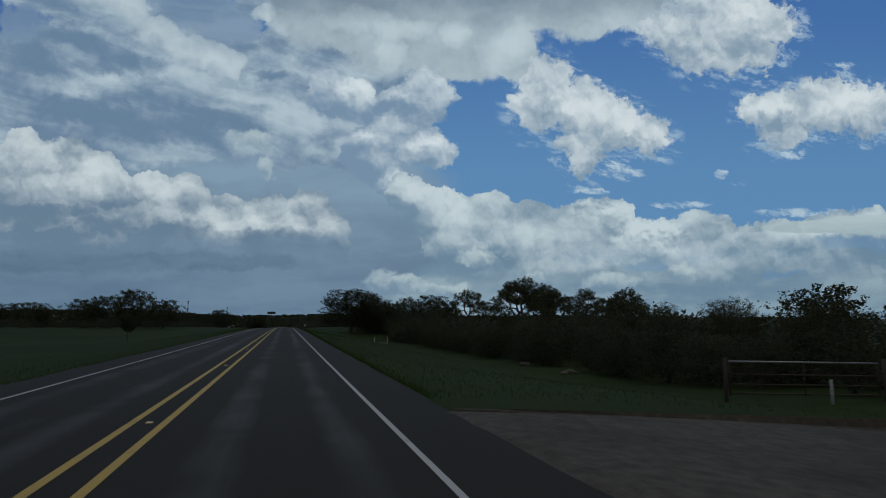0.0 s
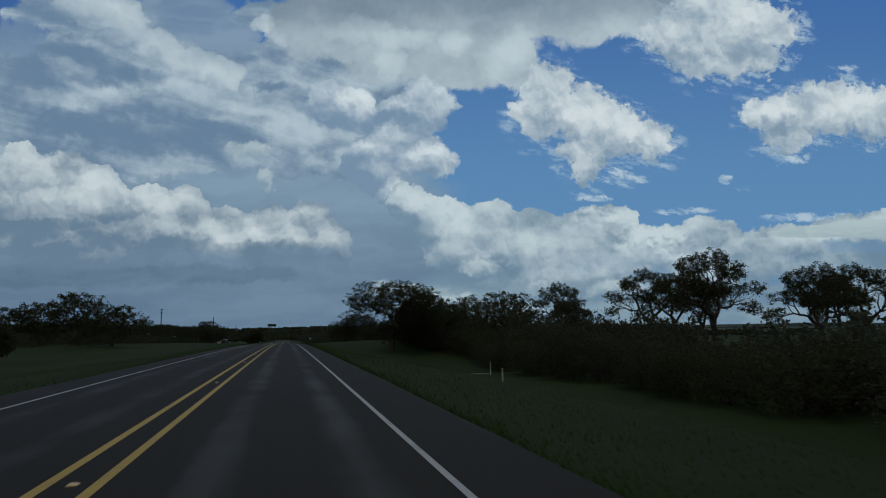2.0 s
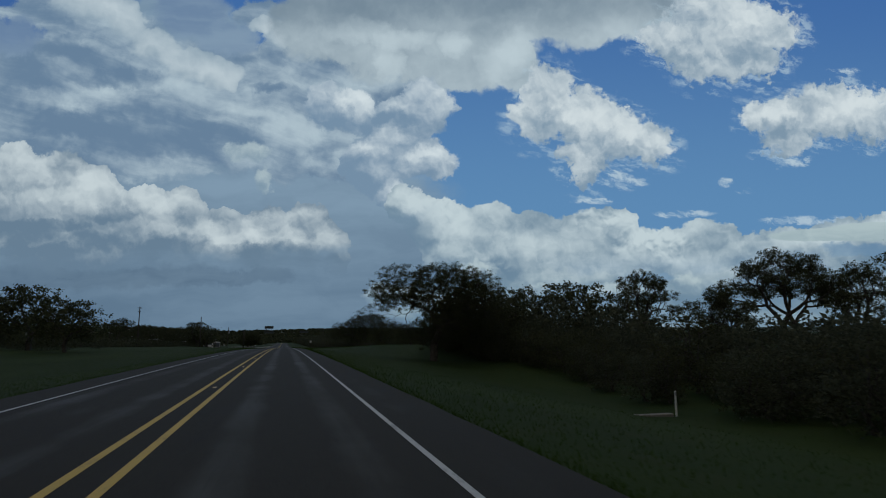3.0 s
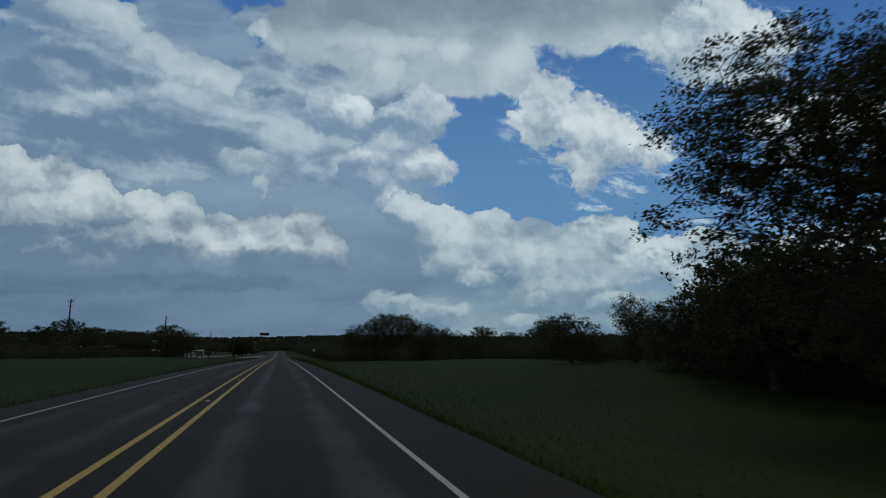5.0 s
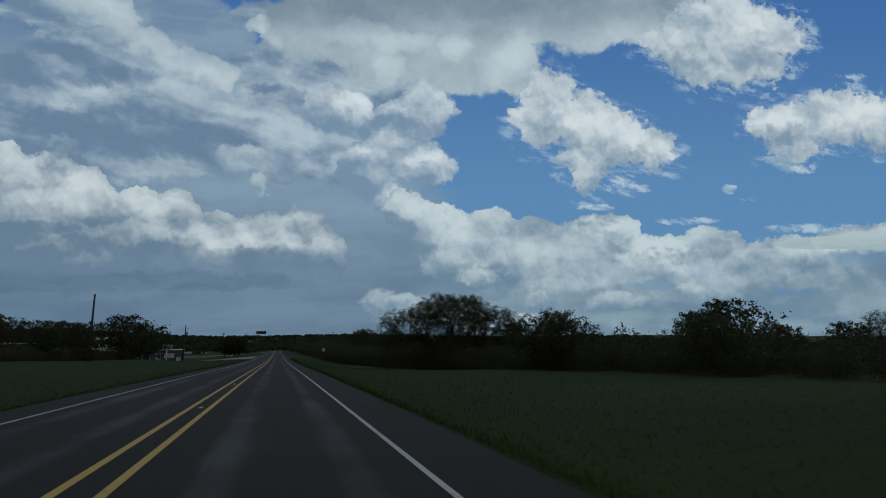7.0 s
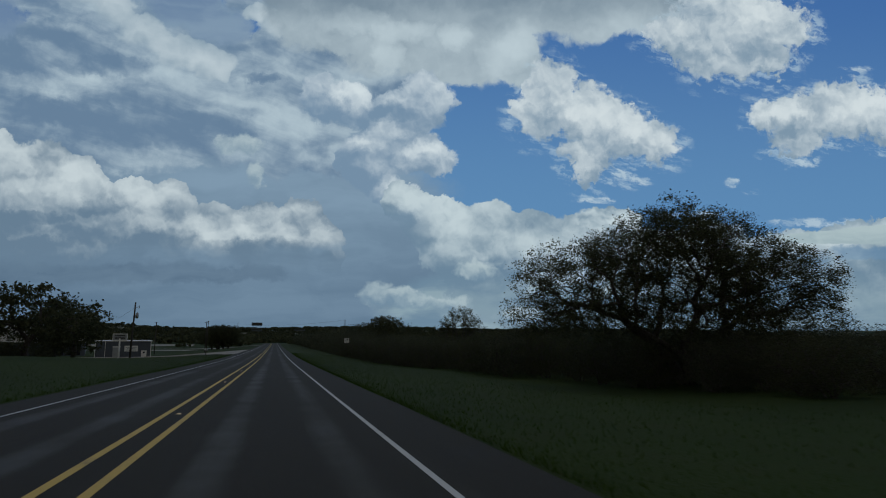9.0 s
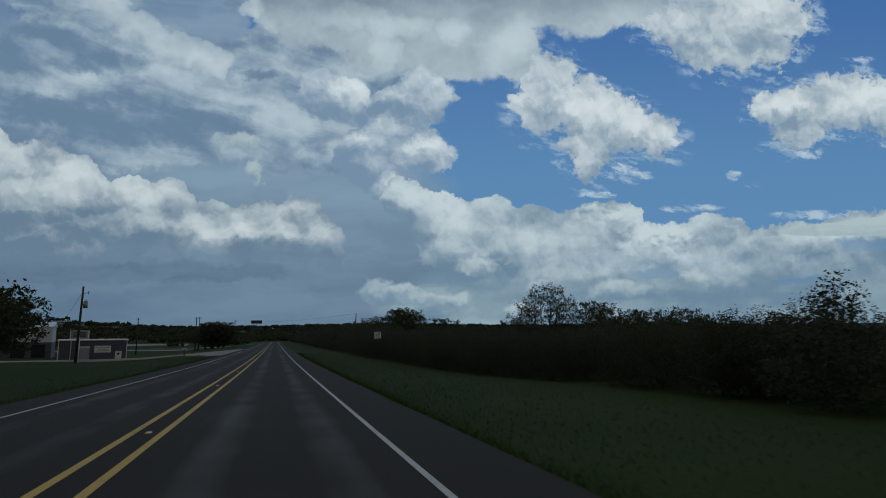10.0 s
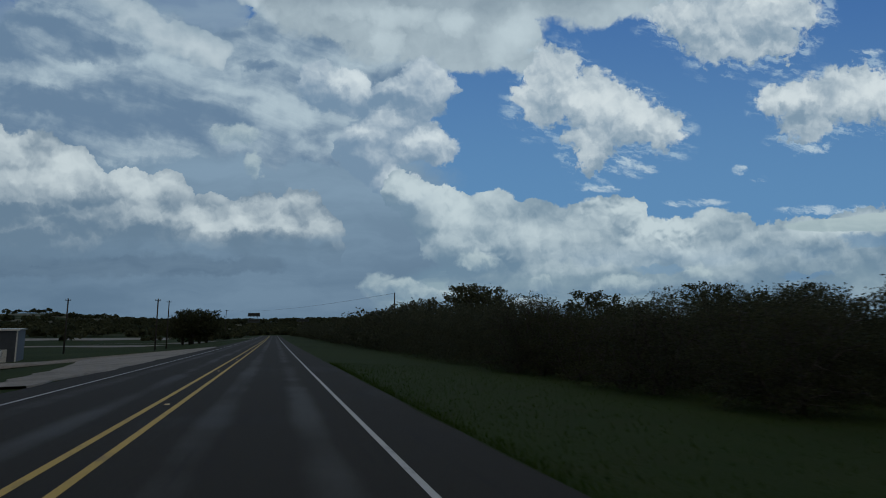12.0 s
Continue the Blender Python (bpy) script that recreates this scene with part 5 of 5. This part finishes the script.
def framed_sign():
    root = new("framed_sign")
    bm = bmesh.new()
    tube(bm, (0, 0, -0.5), (0, 0, 4.9), 0.2, 0.2, 14)
    part("post", bm, WHITE_PAINT, root, "thick white post", True)
    board = part("board", box(bmesh.new(), -1.7, 1.7, -0.12, 0.12, 4.45, 6.0, 0.02), GREY_PANEL, root, "grey board with unreadable bars")
    for x0, x1, z0, z1 in ((-1.75, 1.75, 5.9, 6.04), (-1.75, 1.75, 4.4, 4.54), (-1.75, -1.6, 4.54, 5.9), (1.6, 1.75, 4.54, 5.9)):
        part("frame", box(bmesh.new(), x0, x1, -0.16, 0.16, z0, z1), WHITE_PAINT, board, "white frame")
    for z in (5.6, 5.2, 4.85):
        part("bar", box(bmesh.new(), -1.2, 1.2, -0.135, -0.125, z - 0.1, z + 0.1), DARK_STEEL, board)
    return tagged(root, "framed roadside business sign on a white post", "sign")


sign = framed_sign()
sign.matrix_basis = pose(-32.2, 368.0, ground_at(-32.2, 368.0), 0, 0, 6) @ Matrix.Diagonal((0.8, 0.8, 0.9, 1))


def billboard(w, decks, label):
    root = new("billboard")
    top = decks[-1][1]
    for x in (-w * 0.3, 0, w * 0.3):
        bm = bmesh.new()
        tube(bm, (x, 0.3, -1), (x, 0.3, top), 0.25, 0.2, 8)
        part("post", bm, POLE_WOOD, root, smooth=True)
    for z0, z1 in decks:
        deck = part("panel", box(bmesh.new(), -w / 2, w / 2, -0.15, 0.15, z0, z1, 0.03), BOARD_FACE, root, "dark grey-green advertising panel")
        part("catwalk", box(bmesh.new(), -w / 2, w / 2, -0.9, -0.16, z0 - 0.25, z0 - 0.1), DARK_STEEL, deck)
        part("bar", box(bmesh.new(), -w * 0.4, w * 0.4, -0.17, -0.155, z0 + 0.3 * (z1 - z0), z0 + 0.75 * (z1 - z0)), DARK_STEEL, deck, "dark unreadable lettering bar")
    return tagged(root, label, "billboard", "billboards")


g = ground_at(-22, 979)
billboard(12.5, ((3.6 - g, 7.9 - g), (10.5 - g, 14.2 - g)), "two-deck billboard on wooden posts far down the road").location = (-22, 979, g)
g = ground_at(25, 867)
billboard(11.3, ((3.8 - g, 5.9 - g),), "long low billboard panel far beyond the trees").location = (25, 867, g)


def long_trailer(n, w, d, h, label):
    root = new("trailer_home")
    part("body", box(bmesh.new(), -w / 2, w / 2, -d / 2, d / 2, 0.45, h, 0.05), TAN_SIDING, root, "tan siding")
    part("roof", box(bmesh.new(), -w / 2 - 0.2, w / 2 + 0.2, -d / 2 - 0.2, d / 2 + 0.2, h, h + 0.22, 0.06), PALE_METAL, root, "pale metal roof")
    part("skirt", box(bmesh.new(), -w / 2 + 0.1, w / 2 - 0.1, -d / 2 + 0.1, d / 2 - 0.1, -0.4, 0.45), GREY_PANEL, root)
    for k in range(n):
        x = -w / 2 + (k + 0.5) * w / n
        win = part("window", box(bmesh.new(), x - 0.5, x + 0.5, -d / 2 - 0.03, -d / 2 + 0.01, 1.2, 2.1), GLASS_AND_BAY_DARK, root, "dark window")
        part("sill", box(bmesh.new(), x - 0.56, x + 0.56, -d / 2 - 0.07, -d / 2 - 0.031, 1.12, 1.19), WHITE_PAINT, win)
    return tagged(root, label, "building", "low houses under trees")


a = long_trailer(5, 12, 4, 2.6, "low trailer home with a pale roof under oaks")
a.matrix_basis = pose(-44.0, 284.0, ground_at(-44.0, 284.0), 0, 0, 55)
b = long_trailer(3, 8, 4, 2.5, "short trailer home with a pale roof under oaks")
b.matrix_basis = pose(-39.5, 311.0, ground_at(-39.5, 311.0), 0, 0, 20)
